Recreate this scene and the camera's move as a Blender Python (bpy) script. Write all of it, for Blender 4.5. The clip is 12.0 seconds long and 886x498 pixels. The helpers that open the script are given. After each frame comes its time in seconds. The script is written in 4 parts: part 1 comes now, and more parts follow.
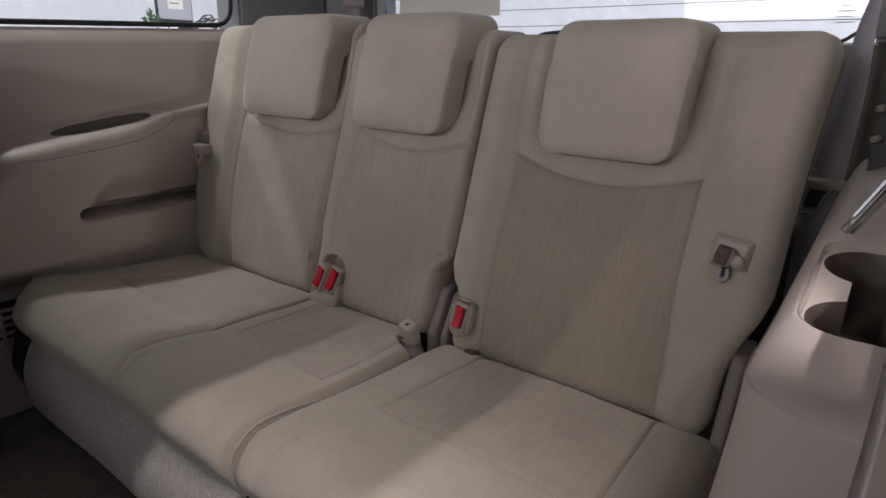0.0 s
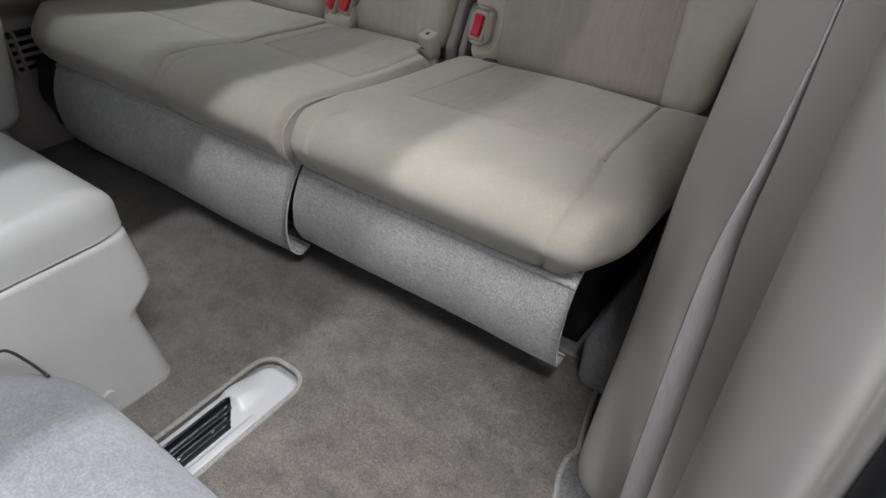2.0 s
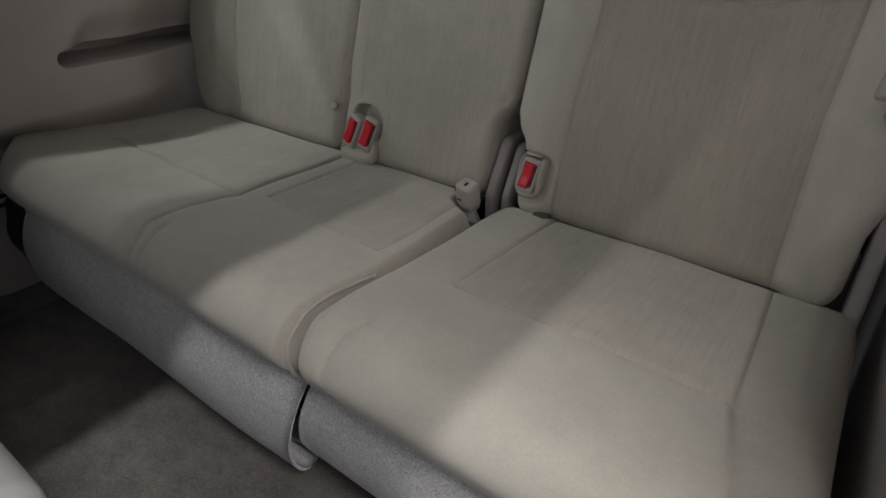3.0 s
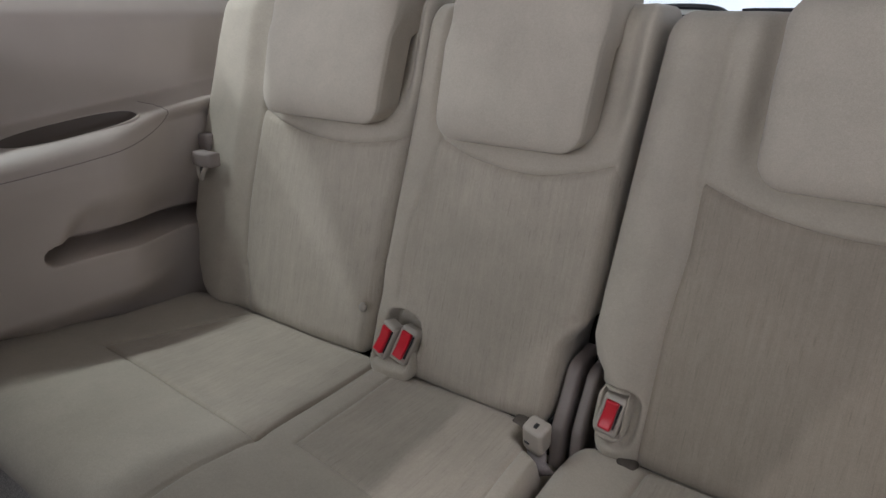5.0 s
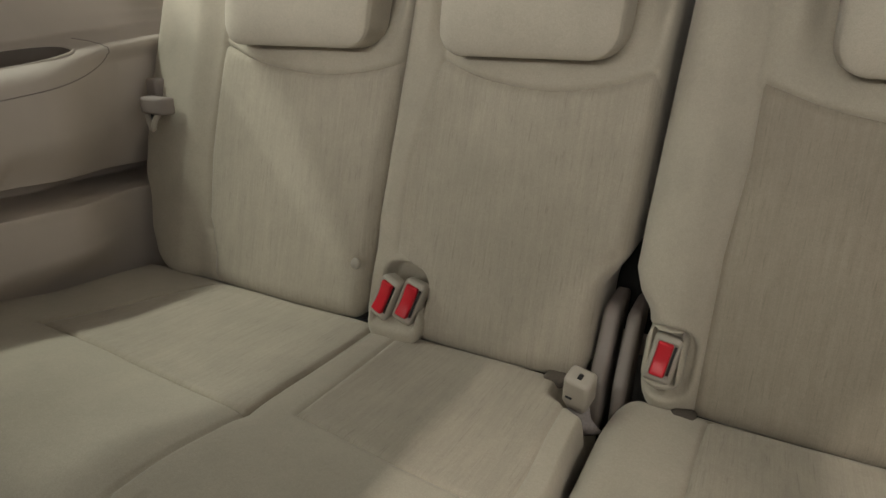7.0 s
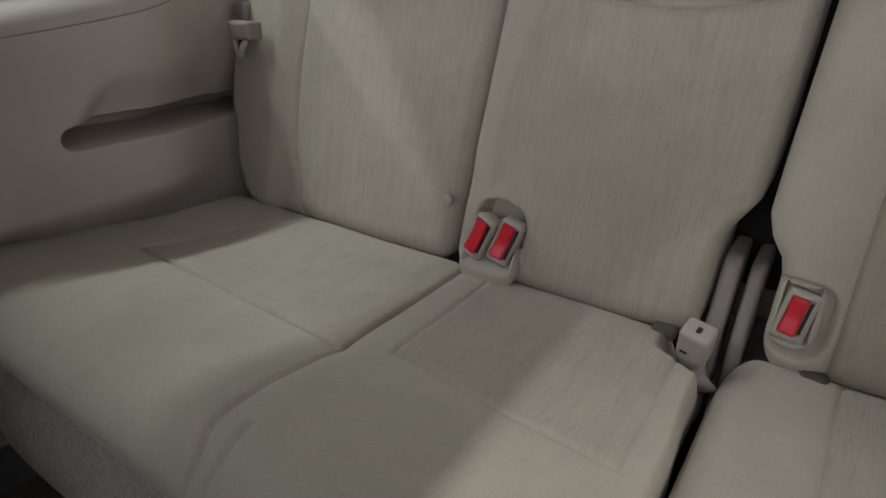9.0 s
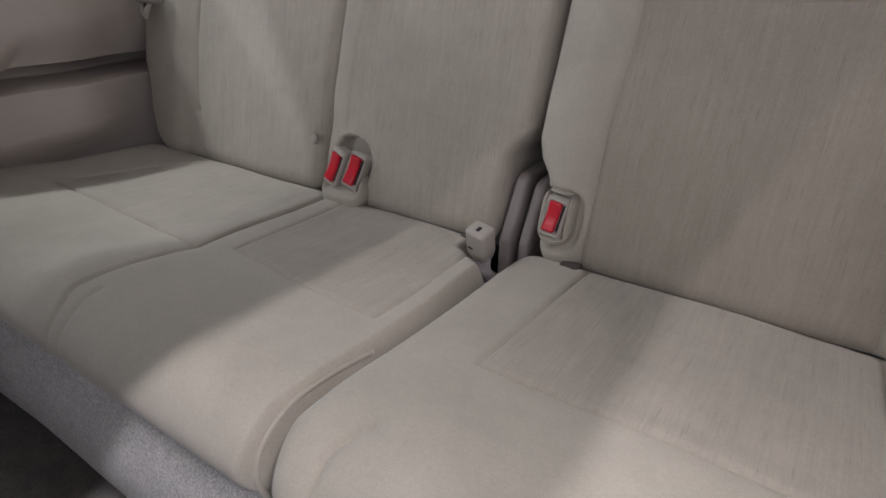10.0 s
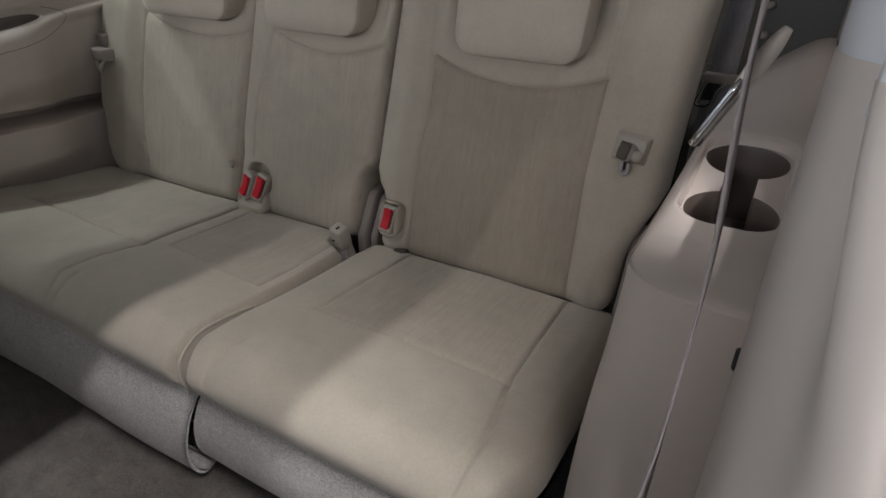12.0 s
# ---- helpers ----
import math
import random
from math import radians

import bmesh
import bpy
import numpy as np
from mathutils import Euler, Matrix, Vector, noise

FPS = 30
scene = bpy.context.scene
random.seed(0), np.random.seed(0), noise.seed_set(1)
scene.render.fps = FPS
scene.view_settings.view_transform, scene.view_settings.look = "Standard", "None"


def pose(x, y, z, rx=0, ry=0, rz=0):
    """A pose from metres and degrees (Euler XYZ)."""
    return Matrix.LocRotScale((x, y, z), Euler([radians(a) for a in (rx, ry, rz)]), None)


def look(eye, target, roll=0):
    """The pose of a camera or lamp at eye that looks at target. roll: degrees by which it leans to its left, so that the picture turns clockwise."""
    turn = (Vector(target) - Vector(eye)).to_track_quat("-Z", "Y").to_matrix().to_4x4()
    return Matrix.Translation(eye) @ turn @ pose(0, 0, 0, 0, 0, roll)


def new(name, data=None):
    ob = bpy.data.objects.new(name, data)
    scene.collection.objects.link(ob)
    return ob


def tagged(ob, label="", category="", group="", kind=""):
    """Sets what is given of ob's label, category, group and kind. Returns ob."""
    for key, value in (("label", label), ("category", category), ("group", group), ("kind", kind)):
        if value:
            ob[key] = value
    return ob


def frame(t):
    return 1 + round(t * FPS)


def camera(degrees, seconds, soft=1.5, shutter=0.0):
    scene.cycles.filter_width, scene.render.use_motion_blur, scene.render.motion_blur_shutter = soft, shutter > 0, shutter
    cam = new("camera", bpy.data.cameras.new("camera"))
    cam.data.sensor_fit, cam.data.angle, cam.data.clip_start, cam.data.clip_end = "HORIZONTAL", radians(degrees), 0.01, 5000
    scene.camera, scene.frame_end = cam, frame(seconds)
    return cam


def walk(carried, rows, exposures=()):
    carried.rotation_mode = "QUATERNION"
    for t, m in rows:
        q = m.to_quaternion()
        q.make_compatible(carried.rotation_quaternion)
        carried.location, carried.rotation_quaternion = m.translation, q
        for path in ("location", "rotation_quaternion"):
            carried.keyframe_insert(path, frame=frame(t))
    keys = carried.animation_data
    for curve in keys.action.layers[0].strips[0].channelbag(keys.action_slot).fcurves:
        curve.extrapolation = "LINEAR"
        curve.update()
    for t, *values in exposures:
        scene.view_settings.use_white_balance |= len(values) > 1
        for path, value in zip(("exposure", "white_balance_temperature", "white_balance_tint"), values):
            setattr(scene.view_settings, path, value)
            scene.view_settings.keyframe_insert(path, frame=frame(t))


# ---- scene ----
cam = camera(73.9, 12.0)
PATH = [
    (0, (0.131, 0.259, 0.733), (-1.017, 1.779, 0.122), 1.0),
    (0.5, (0.147, 0.221, 0.671), (-0.959, 1.723, -0.05), 1.2),
    (1, (0.191, 0.137, 0.616), (-0.831, 1.547, -0.368), 1.0),
    (1.5, (0.186, 0.099, 0.604), (-0.762, 1.445, -0.53), 1.2),
    (1.9, (0.176, 0.107, 0.615), (-0.752, 1.421, -0.573), 1.2),
    (2, (0.168, 0.117, 0.624), (-0.757, 1.421, -0.578), 1.0),
    (2.5, (0.1, 0.184, 0.684), (-0.827, 1.495, -0.508), 0.8),
    (3, (-0.033, 0.306, 0.669), (-1.041, 1.684, -0.373), 0.4),
    (3.5, (-0.211, 0.371, 0.656), (-1.259, 1.821, -0.238), 0.3),
    (3.7, (-0.253, 0.378, 0.655), (-1.306, 1.844, -0.208), 0.5),
    (5.3, (-0.222, 0.405, 0.756), (-1.222, 1.999, 0.079), 1.0),
    (5.5, (-0.185, 0.412, 0.747), (-1.147, 2.028, 0.066), 0.6),
    (6, (-0.148, 0.406, 0.711), (-1.005, 2.075, 0.018), 0.9),
    (6.5, (-0.21, 0.406, 0.688), (-1.049, 2.077, -0.023), 1.0),
    (7, (-0.343, 0.422, 0.637), (-1.224, 2.077, -0.058), 1.0),
    (7.5, (-0.451, 0.423, 0.604), (-1.389, 2.018, -0.154), 1.4),
    (7.7, (-0.462, 0.431, 0.606), (-1.436, 1.97, -0.22), 1.0),
    (9.3, (-0.347, 0.428, 0.611), (-1.36, 1.908, -0.274), 0.5),
    (9.5, (-0.3, 0.421, 0.609), (-1.29, 1.899, -0.304), 0.7),
    (10, (-0.152, 0.403, 0.608), (-1.129, 1.881, -0.319), 0.6),
    (10.5, (-0.048, 0.353, 0.613), (-0.975, 1.862, -0.315), 1.0),
    (11, (0.02, 0.313, 0.607), (-0.865, 1.84, -0.334), 0.9),
    (11.2, (0.032, 0.294, 0.609), (-0.834, 1.834, -0.327), 1.2),
    (11.5, (0.065, 0.284, 0.644), (-0.804, 1.816, -0.303), 0.9),
    (12, (0.158, 0.231, 0.761), (-0.715, 1.769, -0.174), 1.0),
]
EXPOSURES = [
    (0.0, -0.80, 6640, 22.5),
    (1.0, -0.07, 6079, 16.4),
    (1.5, -0.20, 5940, 10.6),
    (2.0, -0.29, 5985, 9.7),
    (2.5, -0.53, 6010, 11.0),
    (3.0, -0.75, 6110, 12.5),
    (3.5, -0.58, 6230, 20.0),
    (5.5, -0.34, 6190, 14.5),
    (6.0, -0.27, 6750, 11.6),
    (6.5, -0.24, 7180, 7.5),
    (7.5, -0.29, 7288, 9.8),
    (9.5, -0.36, 6124, 15.7),
    (10.0, -0.16, 6106, 19.3),
    (10.5, -0.29, 6397, 15.3),
    (11.0, -0.41, 6650, 12.0),
    (11.5, -0.46, 6800, 13.0),
    (12.0, -0.69, 6380, 14.3),
]
walk(cam, [(t, look(eye, target, roll)) for t, eye, target, roll in PATH], EXPOSURES)

# ---- light: a white workshop with two tube lamps over the open side of the car ----
world = bpy.data.worlds.new("world")
scene.world = world
world.use_nodes = True
world.node_tree.nodes["Background"].inputs[0].default_value = (0.93, 0.97, 1.0, 1)
world.node_tree.nodes["Background"].inputs[1].default_value = 0.78


def area_lamp(name, eye, target, sx, sy, power, color):
    data = bpy.data.lights.new(name, "AREA")
    data.shape, data.size, data.size_y, data.energy, data.color = "RECTANGLE", sx, sy, power, color
    ob = new(name, data)
    ob.matrix_world = look(eye, target)
    return ob


# tubes run along the car (y); their light passes under the roof rail
area_lamp("tube_lamp", (0.754, 0.05, 2.60), (0.754, 0.049, 0.0), 0.035, 1.6, 102, (1.0, 0.98, 0.96))
area_lamp("tube_lamp", (1.18, 0.14, 2.60), (1.18, 0.141, 0.0), 0.035, 1.4, 139, (1.0, 0.98, 0.96))
# two more tubes beyond the far side shine in through the quarter window
area_lamp("tube_lamp", (-2.26, 0.45, 2.60), (-2.26, 0.451, 0.0), 0.07, 1.5, 48, (0.90, 1.0, 0.94))
area_lamp("tube_lamp", (-3.25, 0.45, 2.60), (-3.25, 0.451, 0.0), 0.07, 1.5, 42, (0.90, 1.0, 0.94))
# unseen lamps: one from across the workshop, two added to brighten the window walls
area_lamp("unseen_lamp", (7.5, 0.40, 2.60), (-1.1, 0.8, 0.3), 0.5, 2.4, 85, (1.0, 0.98, 0.96))
area_lamp("unseen_lamp", (-0.5, 3.1, 3.3), (-0.5, 4.6, 0.9), 3.0, 0.3, 105, (0.80, 0.91, 1.0))
area_lamp("unseen_lamp", (-3.7, 1.6, 3.3), (-5.0, 1.8, 0.9), 3.0, 0.3, 50, (0.84, 0.93, 1.0))
# added area lamp, unseen ahead, to brighten the headrests over the front blocker
front_fill = area_lamp("front_fill_light", (-0.62, -1.75, 1.19), (-0.62, 1.0, 1.10), 1.3, 0.30, 12.0, (0.96, 0.98, 1.0))
front_fill.data.spread = radians(95)


# ---- materials ----
def material(name, color, rough=0.8, metal=0.0, spec=0.5):
    m = bpy.data.materials.new(name)
    m.use_nodes = True
    b = m.node_tree.nodes["Principled BSDF"]
    b.inputs["Base Color"].default_value = (*color, 1)
    b.inputs["Roughness"].default_value = rough
    b.inputs["Metallic"].default_value = metal
    b.inputs["Specular IOR Level"].default_value = spec
    return m


def coords(m, scale):
    nt = m.node_tree
    tc, mp = nt.nodes.new("ShaderNodeTexCoord"), nt.nodes.new("ShaderNodeMapping")
    mp.inputs["Scale"].default_value = scale
    nt.links.new(tc.outputs["Object"], mp.inputs["Vector"])
    return mp.outputs["Vector"]


def noise_tex(m, scale, size=1.0, detail=3.0, rough=0.55):
    n = m.node_tree.nodes.new("ShaderNodeTexNoise")
    n.inputs["Scale"].default_value, n.inputs["Detail"].default_value, n.inputs["Roughness"].default_value = size, detail, rough
    m.node_tree.links.new(coords(m, scale), n.inputs["Vector"])
    return n.outputs["Fac"]


def ramp(m, fac, lo, hi, a, b):
    r = m.node_tree.nodes.new("ShaderNodeMapRange")
    r.inputs["From Min"].default_value, r.inputs["From Max"].default_value = lo, hi
    r.inputs["To Min"].default_value, r.inputs["To Max"].default_value = a, b
    m.node_tree.links.new(fac, r.inputs["Value"])
    return r.outputs["Result"]


def times(m, a, b):
    n = m.node_tree.nodes.new("ShaderNodeMath")
    n.operation = "MULTIPLY"
    m.node_tree.links.new(a, n.inputs[0])
    m.node_tree.links.new(b, n.inputs[1])
    return n.outputs[0]


def tint(m, color, fac):
    """Base colour times a factor that varies over the surface."""
    n = m.node_tree.nodes.new("ShaderNodeVectorMath")
    n.operation = "SCALE"
    n.inputs[0].default_value = color
    m.node_tree.links.new(fac, n.inputs["Scale"])
    m.node_tree.links.new(n.outputs[0], m.node_tree.nodes["Principled BSDF"].inputs["Base Color"])


def bump(m, height, strength, distance):
    n = m.node_tree.nodes.new("ShaderNodeBump")
    n.inputs["Strength"].default_value, n.inputs["Distance"].default_value = strength, distance
    m.node_tree.links.new(height, n.inputs["Height"])
    m.node_tree.links.new(n.outputs[0], m.node_tree.nodes["Principled BSDF"].inputs["Normal"])


def sheen(m, weight, rough=0.5):
    b = m.node_tree.nodes["Principled BSDF"]
    b.inputs["Sheen Weight"].default_value, b.inputs["Sheen Roughness"].default_value = weight, rough


def fabric(name, color, streaks=None):
    m = material(name, color, 0.92, 0, 0.2)
    clouds = ramp(m, noise_tex(m, (7, 7, 7), 1, 4), 0.3, 0.7, 0.90, 1.06)
    blotch = ramp(m, noise_tex(m, (38, 38, 38), 1, 4, 0.6), 0.3, 0.7, 0.965, 1.03)
    clouds = times(m, clouds, blotch)
    weave = noise_tex(m, (900, 900, 900), 1, 2)
    grain = noise_tex(m, (270, 270, 270), 1, 3, 0.65)
    clouds = times(m, clouds, ramp(m, grain, 0.3, 0.7, 0.96, 1.035))
    fac = times(m, clouds, ramp(m, weave, 0.3, 0.7, 0.93, 1.06))
    if streaks:
        marks = noise_tex(m, streaks, 1, 2, 0.5)
        fac = times(m, fac, ramp(m, marks, 0.60, 0.74, 1.0, 0.84))
        thread = noise_tex(m, tuple(a * b for a, b in zip(streaks, (1.6, 0.35, 0.35))), 1, 3, 0.6)
        fac = times(m, fac, ramp(m, thread, 0.32, 0.68, 0.955, 1.04))
        broad = noise_tex(m, tuple(a * 0.32 for a in streaks), 1, 3)
        fac = times(m, fac, ramp(m, broad, 0.3, 0.7, 0.95, 1.04))
    tint(m, color, fac)
    bump(m, weave, 0.25, 0.0006)
    sheen(m, 0.25)
    return m


FABRIC = fabric("seat_fabric", (0.43, 0.385, 0.315))
BACK_FABRIC = fabric("streaked_back_fabric", (0.405, 0.358, 0.293), (520, 60, 34))
# darker, browner version of the streaked fabric for the narrow seat
DARKER_BACK_FABRIC = fabric("darker_streaked_back_fabric", (0.330, 0.284, 0.228), (520, 60, 34))
SEAT_FABRIC = fabric("streaked_seat_fabric", (0.400, 0.352, 0.288), (520, 34, 60))
# seat fabric again, lightened for the stronger light on the headrests
HEAD_FABRIC_LIT = fabric("headrest_fabric_lit", (0.455, 0.407, 0.336))


def plastic(name, color, rough=0.5, grain=0.15):
    m = material(name, color, rough, 0, 0.4)
    fine = noise_tex(m, (1100, 1100, 1100), 1, 2)
    tint(m, color, ramp(m, noise_tex(m, (9, 9, 9), 1, 4), 0.3, 0.7, 0.95, 1.04))
    bump(m, fine, grain, 0.0004)
    return m


TRIM = plastic("beige_trim_plastic", (0.49, 0.43, 0.385), 0.50)
TRIM_PALE = plastic("pale_jamb_plastic", (0.575, 0.525, 0.48), 0.42)
CREAM = plastic("cream_console_plastic", (0.375, 0.362, 0.338), 0.42)
GLASS_GREY = plastic("blue_grey_glass_sheet", (0.66, 0.68, 0.71), 0.4)
SLATE = plastic("slate_pillar_plastic", (0.22, 0.225, 0.235), 0.5)
MAUVE = plastic("mauve_grey_plastic", (0.275, 0.235, 0.22), 0.5)
BUCKLE = plastic("buckle_plastic", (0.40, 0.36, 0.31), 0.4)
RED = plastic("red_button_plastic", (0.62, 0.02, 0.035), 0.28, 0.02)
BLACK = plastic("black_plastic", (0.018, 0.018, 0.02), 0.45)
RAIL_STEEL = material("blackened_steel", (0.03, 0.03, 0.035), 0.3, 0.8)
CREAM_GRIP = plastic("cream_grip_plastic", (0.74, 0.66, 0.58), 0.4)
CHROME = material("chrome", (0.75, 0.75, 0.76), 0.15, 1.0)
RUBBER = material("black_rubber_seal", (0.012, 0.013, 0.018), 0.5)
WHITE_PLASTIC = plastic("white_rail_cover_plastic", (0.37, 0.362, 0.358), 0.4)
# dark olive puts the shade of the rear corner into the colour
CORNER_SHADE = plastic("shaded_corner_olive", (0.125, 0.12, 0.10), 0.8)
GAP_GREY = plastic("dark_grey_pillar_gap", (0.05, 0.052, 0.047), 0.6)
# near-black in place of shade below and behind the seats
SHADE_DARK = material("dark_shade_fill", (0.02, 0.019, 0.018), 0.9)
LINER = plastic("pale_headliner", (0.55, 0.52, 0.48), 0.9)


def felt(name, color, speckle=0.33):
    m = material(name, color, 0.95, 0, 0.15)
    speck = noise_tex(m, (420, 420, 420), 1, 4, 0.75)
    mid = noise_tex(m, (110, 110, 110), 1, 4, 0.6)
    wide = noise_tex(m, (14, 14, 14), 1, 3)
    fac = times(m, ramp(m, speck, 0.33, 0.67, 1 - speckle, 1 + 0.88 * speckle), ramp(m, mid, 0.3, 0.7, 0.90, 1.08))
    fac = times(m, fac, ramp(m, wide, 0.3, 0.7, 0.92, 1.06))
    tint(m, color, fac)
    bump(m, speck, 0.6, 0.002)
    sheen(m, 0.2)
    return m


FELT = felt("grey_felt", (0.53, 0.505, 0.48), 0.42)
FELT_BLUE = felt("blue_grey_felt", (0.205, 0.203, 0.21), 0.26)
BINDING = felt("grey_binding_thread", (0.25, 0.232, 0.21))
# trim darkened to brown: the shade inside wells and tray, as colour
WELL_SHADE = plastic("shaded_well_plastic", (0.105, 0.082, 0.070), 0.45)


def carpet(name, color):
    m = material(name, color, 0.95, 0, 0.1)
    pile = noise_tex(m, (480, 480, 480), 1, 4, 0.75)
    nap = noise_tex(m, (17, 24, 20), 1, 6, 0.7)
    spots = noise_tex(m, (60, 60, 60), 1, 4, 0.65)
    fac = times(m, ramp(m, pile, 0.33, 0.67, 0.45, 1.5), ramp(m, nap, 0.32, 0.68, 0.62, 1.27))
    fac = times(m, fac, ramp(m, spots, 0.58, 0.74, 1.0, 0.70))
    tint(m, color, fac)
    bump(m, pile, 0.7, 0.003)
    sheen(m, 0.3)
    return m


CARPET = carpet("taupe_carpet", (0.120, 0.101, 0.085))
CARPET_GREY = carpet("grey_carpet", (0.20, 0.19, 0.185))


def webbing(name, color):
    m = material(name, color, 0.7, 0, 0.3)
    weave = noise_tex(m, (500, 500, 60), 1, 2)
    tint(m, color, ramp(m, weave, 0.3, 0.7, 0.85, 1.1))
    bump(m, weave, 0.4, 0.0006)
    return m


WEB = webbing("belt_webbing", (0.25, 0.222, 0.218))
WEB_PALE = webbing("pale_mauve_belt_webbing", (0.42, 0.395, 0.41))
WEB_DARK = webbing("dark_webbing", (0.105, 0.088, 0.074))
WALL_WHITE = plastic("white_workshop_wall", (0.80, 0.82, 0.85), 0.8)
CONCRETE = plastic("workshop_floor", (0.35, 0.35, 0.35), 0.6)
GREEN = plastic("leaf_green", (0.05, 0.10, 0.04), 0.6)
PAPER = plastic("paper", (0.75, 0.74, 0.68), 0.9)
SCREEN = plastic("grey_board", (0.42, 0.42, 0.46), 0.5)


def glass(name, color=(0.93, 0.96, 0.97)):
    m = bpy.data.materials.new(name)
    m.use_nodes = True
    nt = m.node_tree
    nt.nodes.remove(nt.nodes["Principled BSDF"])
    clear, gloss, mix, fr = (nt.nodes.new("ShaderNodeBsdfTransparent"), nt.nodes.new("ShaderNodeBsdfGlossy"),
                             nt.nodes.new("ShaderNodeMixShader"), nt.nodes.new("ShaderNodeFresnel"))
    clear.inputs[0].default_value, gloss.inputs["Roughness"].default_value = (*color, 1), 0.03
    nt.links.new(fr.outputs[0], mix.inputs[0])
    nt.links.new(clear.outputs[0], mix.inputs[1])
    nt.links.new(gloss.outputs[0], mix.inputs[2])
    nt.links.new(mix.outputs[0], nt.nodes["Material Output"].inputs[0])
    return m


GLASS = glass("window_glass")
TINTED = glass("tinted_window_glass", (0.72, 0.74, 0.75))


# ---- mesh helpers ----
def thing(name, label, category, group="", kind="", at=(0, 0, 0)):
    ob = new(name)
    ob.location = at
    return tagged(ob, label, category, group, kind)


def mesh_object(name, v, f, mat, parent=None, label="", kind="", smooth=True):
    me = bpy.data.meshes.new(name)
    me.from_pydata(np.asarray(v, float).tolist(), [], [tuple(q) for q in (f.tolist() if hasattr(f, "tolist") else f)])
    me.materials.append(mat)
    if smooth:
        me.polygons.foreach_set("use_smooth", [True] * len(me.polygons))
    me.update()
    ob = new(name, me)
    if parent is not None:
        ob.parent = parent
        ob.matrix_parent_inverse = parent.matrix_basis.inverted()
    return tagged(ob, label, "", "", kind)


def part(name, bm, mat, parent, label="", smooth=False):
    me = bpy.data.meshes.new(name)
    bmesh.ops.recalc_face_normals(bm, faces=bm.faces)
    bm.to_mesh(me)
    bm.free()
    me.materials.append(mat)
    if smooth:
        me.polygons.foreach_set("use_smooth", [True] * len(me.polygons))
    ob = new(name, me)
    if parent is not None:
        ob.parent = parent
        ob.matrix_parent_inverse = parent.matrix_basis.inverted()
    return tagged(ob, label)


def grid_faces(nu, nv, flip=False):
    i = np.arange((nu - 1) * (nv - 1))
    a = (i // (nv - 1)) * nv + i % (nv - 1)
    f = np.stack([a, a + nv, a + nv + 1, a + 1], 1)
    return f[:, ::-1] if flip else f


def rbox(lo, hi, r, step):
    """A box with rounded edges, as vertices and quads on an even grid."""
    lo, hi = np.array(lo, float), np.array(hi, float)
    n = np.maximum(2, np.round((hi - lo) / step).astype(int))
    V, F, base = [], [], 0
    for ax in range(3):
        u, w = (ax + 1) % 3, (ax + 2) % 3
        for side in (0, 1):
            gu, gw = np.meshgrid(np.linspace(lo[u], hi[u], n[u] + 1), np.linspace(lo[w], hi[w], n[w] + 1), indexing="ij")
            p = np.zeros((gu.size, 3))
            p[:, u], p[:, w], p[:, ax] = gu.ravel(), gw.ravel(), (lo, hi)[side][ax]
            V.append(p)
            F.append(grid_faces(n[u] + 1, n[w] + 1, side == 0) + base)
            base += len(p)
    V, F = np.concatenate(V), np.concatenate(F)
    _, first, inv = np.unique(np.round(V * 1e5).astype(np.int64), axis=0, return_index=True, return_inverse=True)
    V, F = V[first], inv.ravel()[F]
    r = np.minimum(np.full(3, r) if np.isscalar(r) else np.array(r, float), (hi - lo) / 2 - 1e-6)
    inner = np.clip(V, lo + r, hi - r)
    d = (V - inner) / r
    length = np.linalg.norm(d, axis=1, keepdims=True)
    length[length == 0] = 1
    V = inner + d / np.maximum(length, 1e-9) * r * (length > 1e-9)
    return V, F


def smooth(x, a, b):
    t = np.clip((np.asarray(x, float) - a) / (b - a), 0, 1)
    return t * t * (3 - 2 * t)


def line_distance(p, pts):
    """Distance of 2D points from a polyline."""
    best = np.full(len(p), 9.0)
    for a, b in zip(pts, pts[1:]):
        a, b = np.array(a), np.array(b)
        if np.allclose(a, b):
            continue
        t = np.clip(((p - a) @ (b - a)) / ((b - a) @ (b - a)), 0, 1)
        best = np.minimum(best, np.linalg.norm(p - a - t[:, None] * (b - a), axis=1))
    return best


def inside(p, poly):
    odd = np.zeros(len(p), bool)
    for (x0, y0), (x1, y1) in zip(poly, poly[1:] + poly[:1]):
        if y0 != y1:
            hit = (p[:, 1] > min(y0, y1)) & (p[:, 1] <= max(y0, y1))
            odd ^= hit & (p[:, 0] < x0 + (p[:, 1] - y0) / (y1 - y0) * (x1 - x0))
    return odd


def curve_points(pts, n=10):
    """A smooth line through points."""
    P = [np.array(p, float) for p in pts]
    P = [2 * P[0] - P[1]] + P + [2 * P[-1] - P[-2]]
    out = []
    for a, b, c, d in zip(P, P[1:], P[2:], P[3:]):
        for k in range(n):
            t = k / n
            out.append(0.5 * (2 * b + (c - a) * t + (2 * a - 5 * b + 4 * c - d) * t ** 2 + (3 * b - a - 3 * c + d) * t ** 3))
    out.append(P[-2])
    return np.array(out)


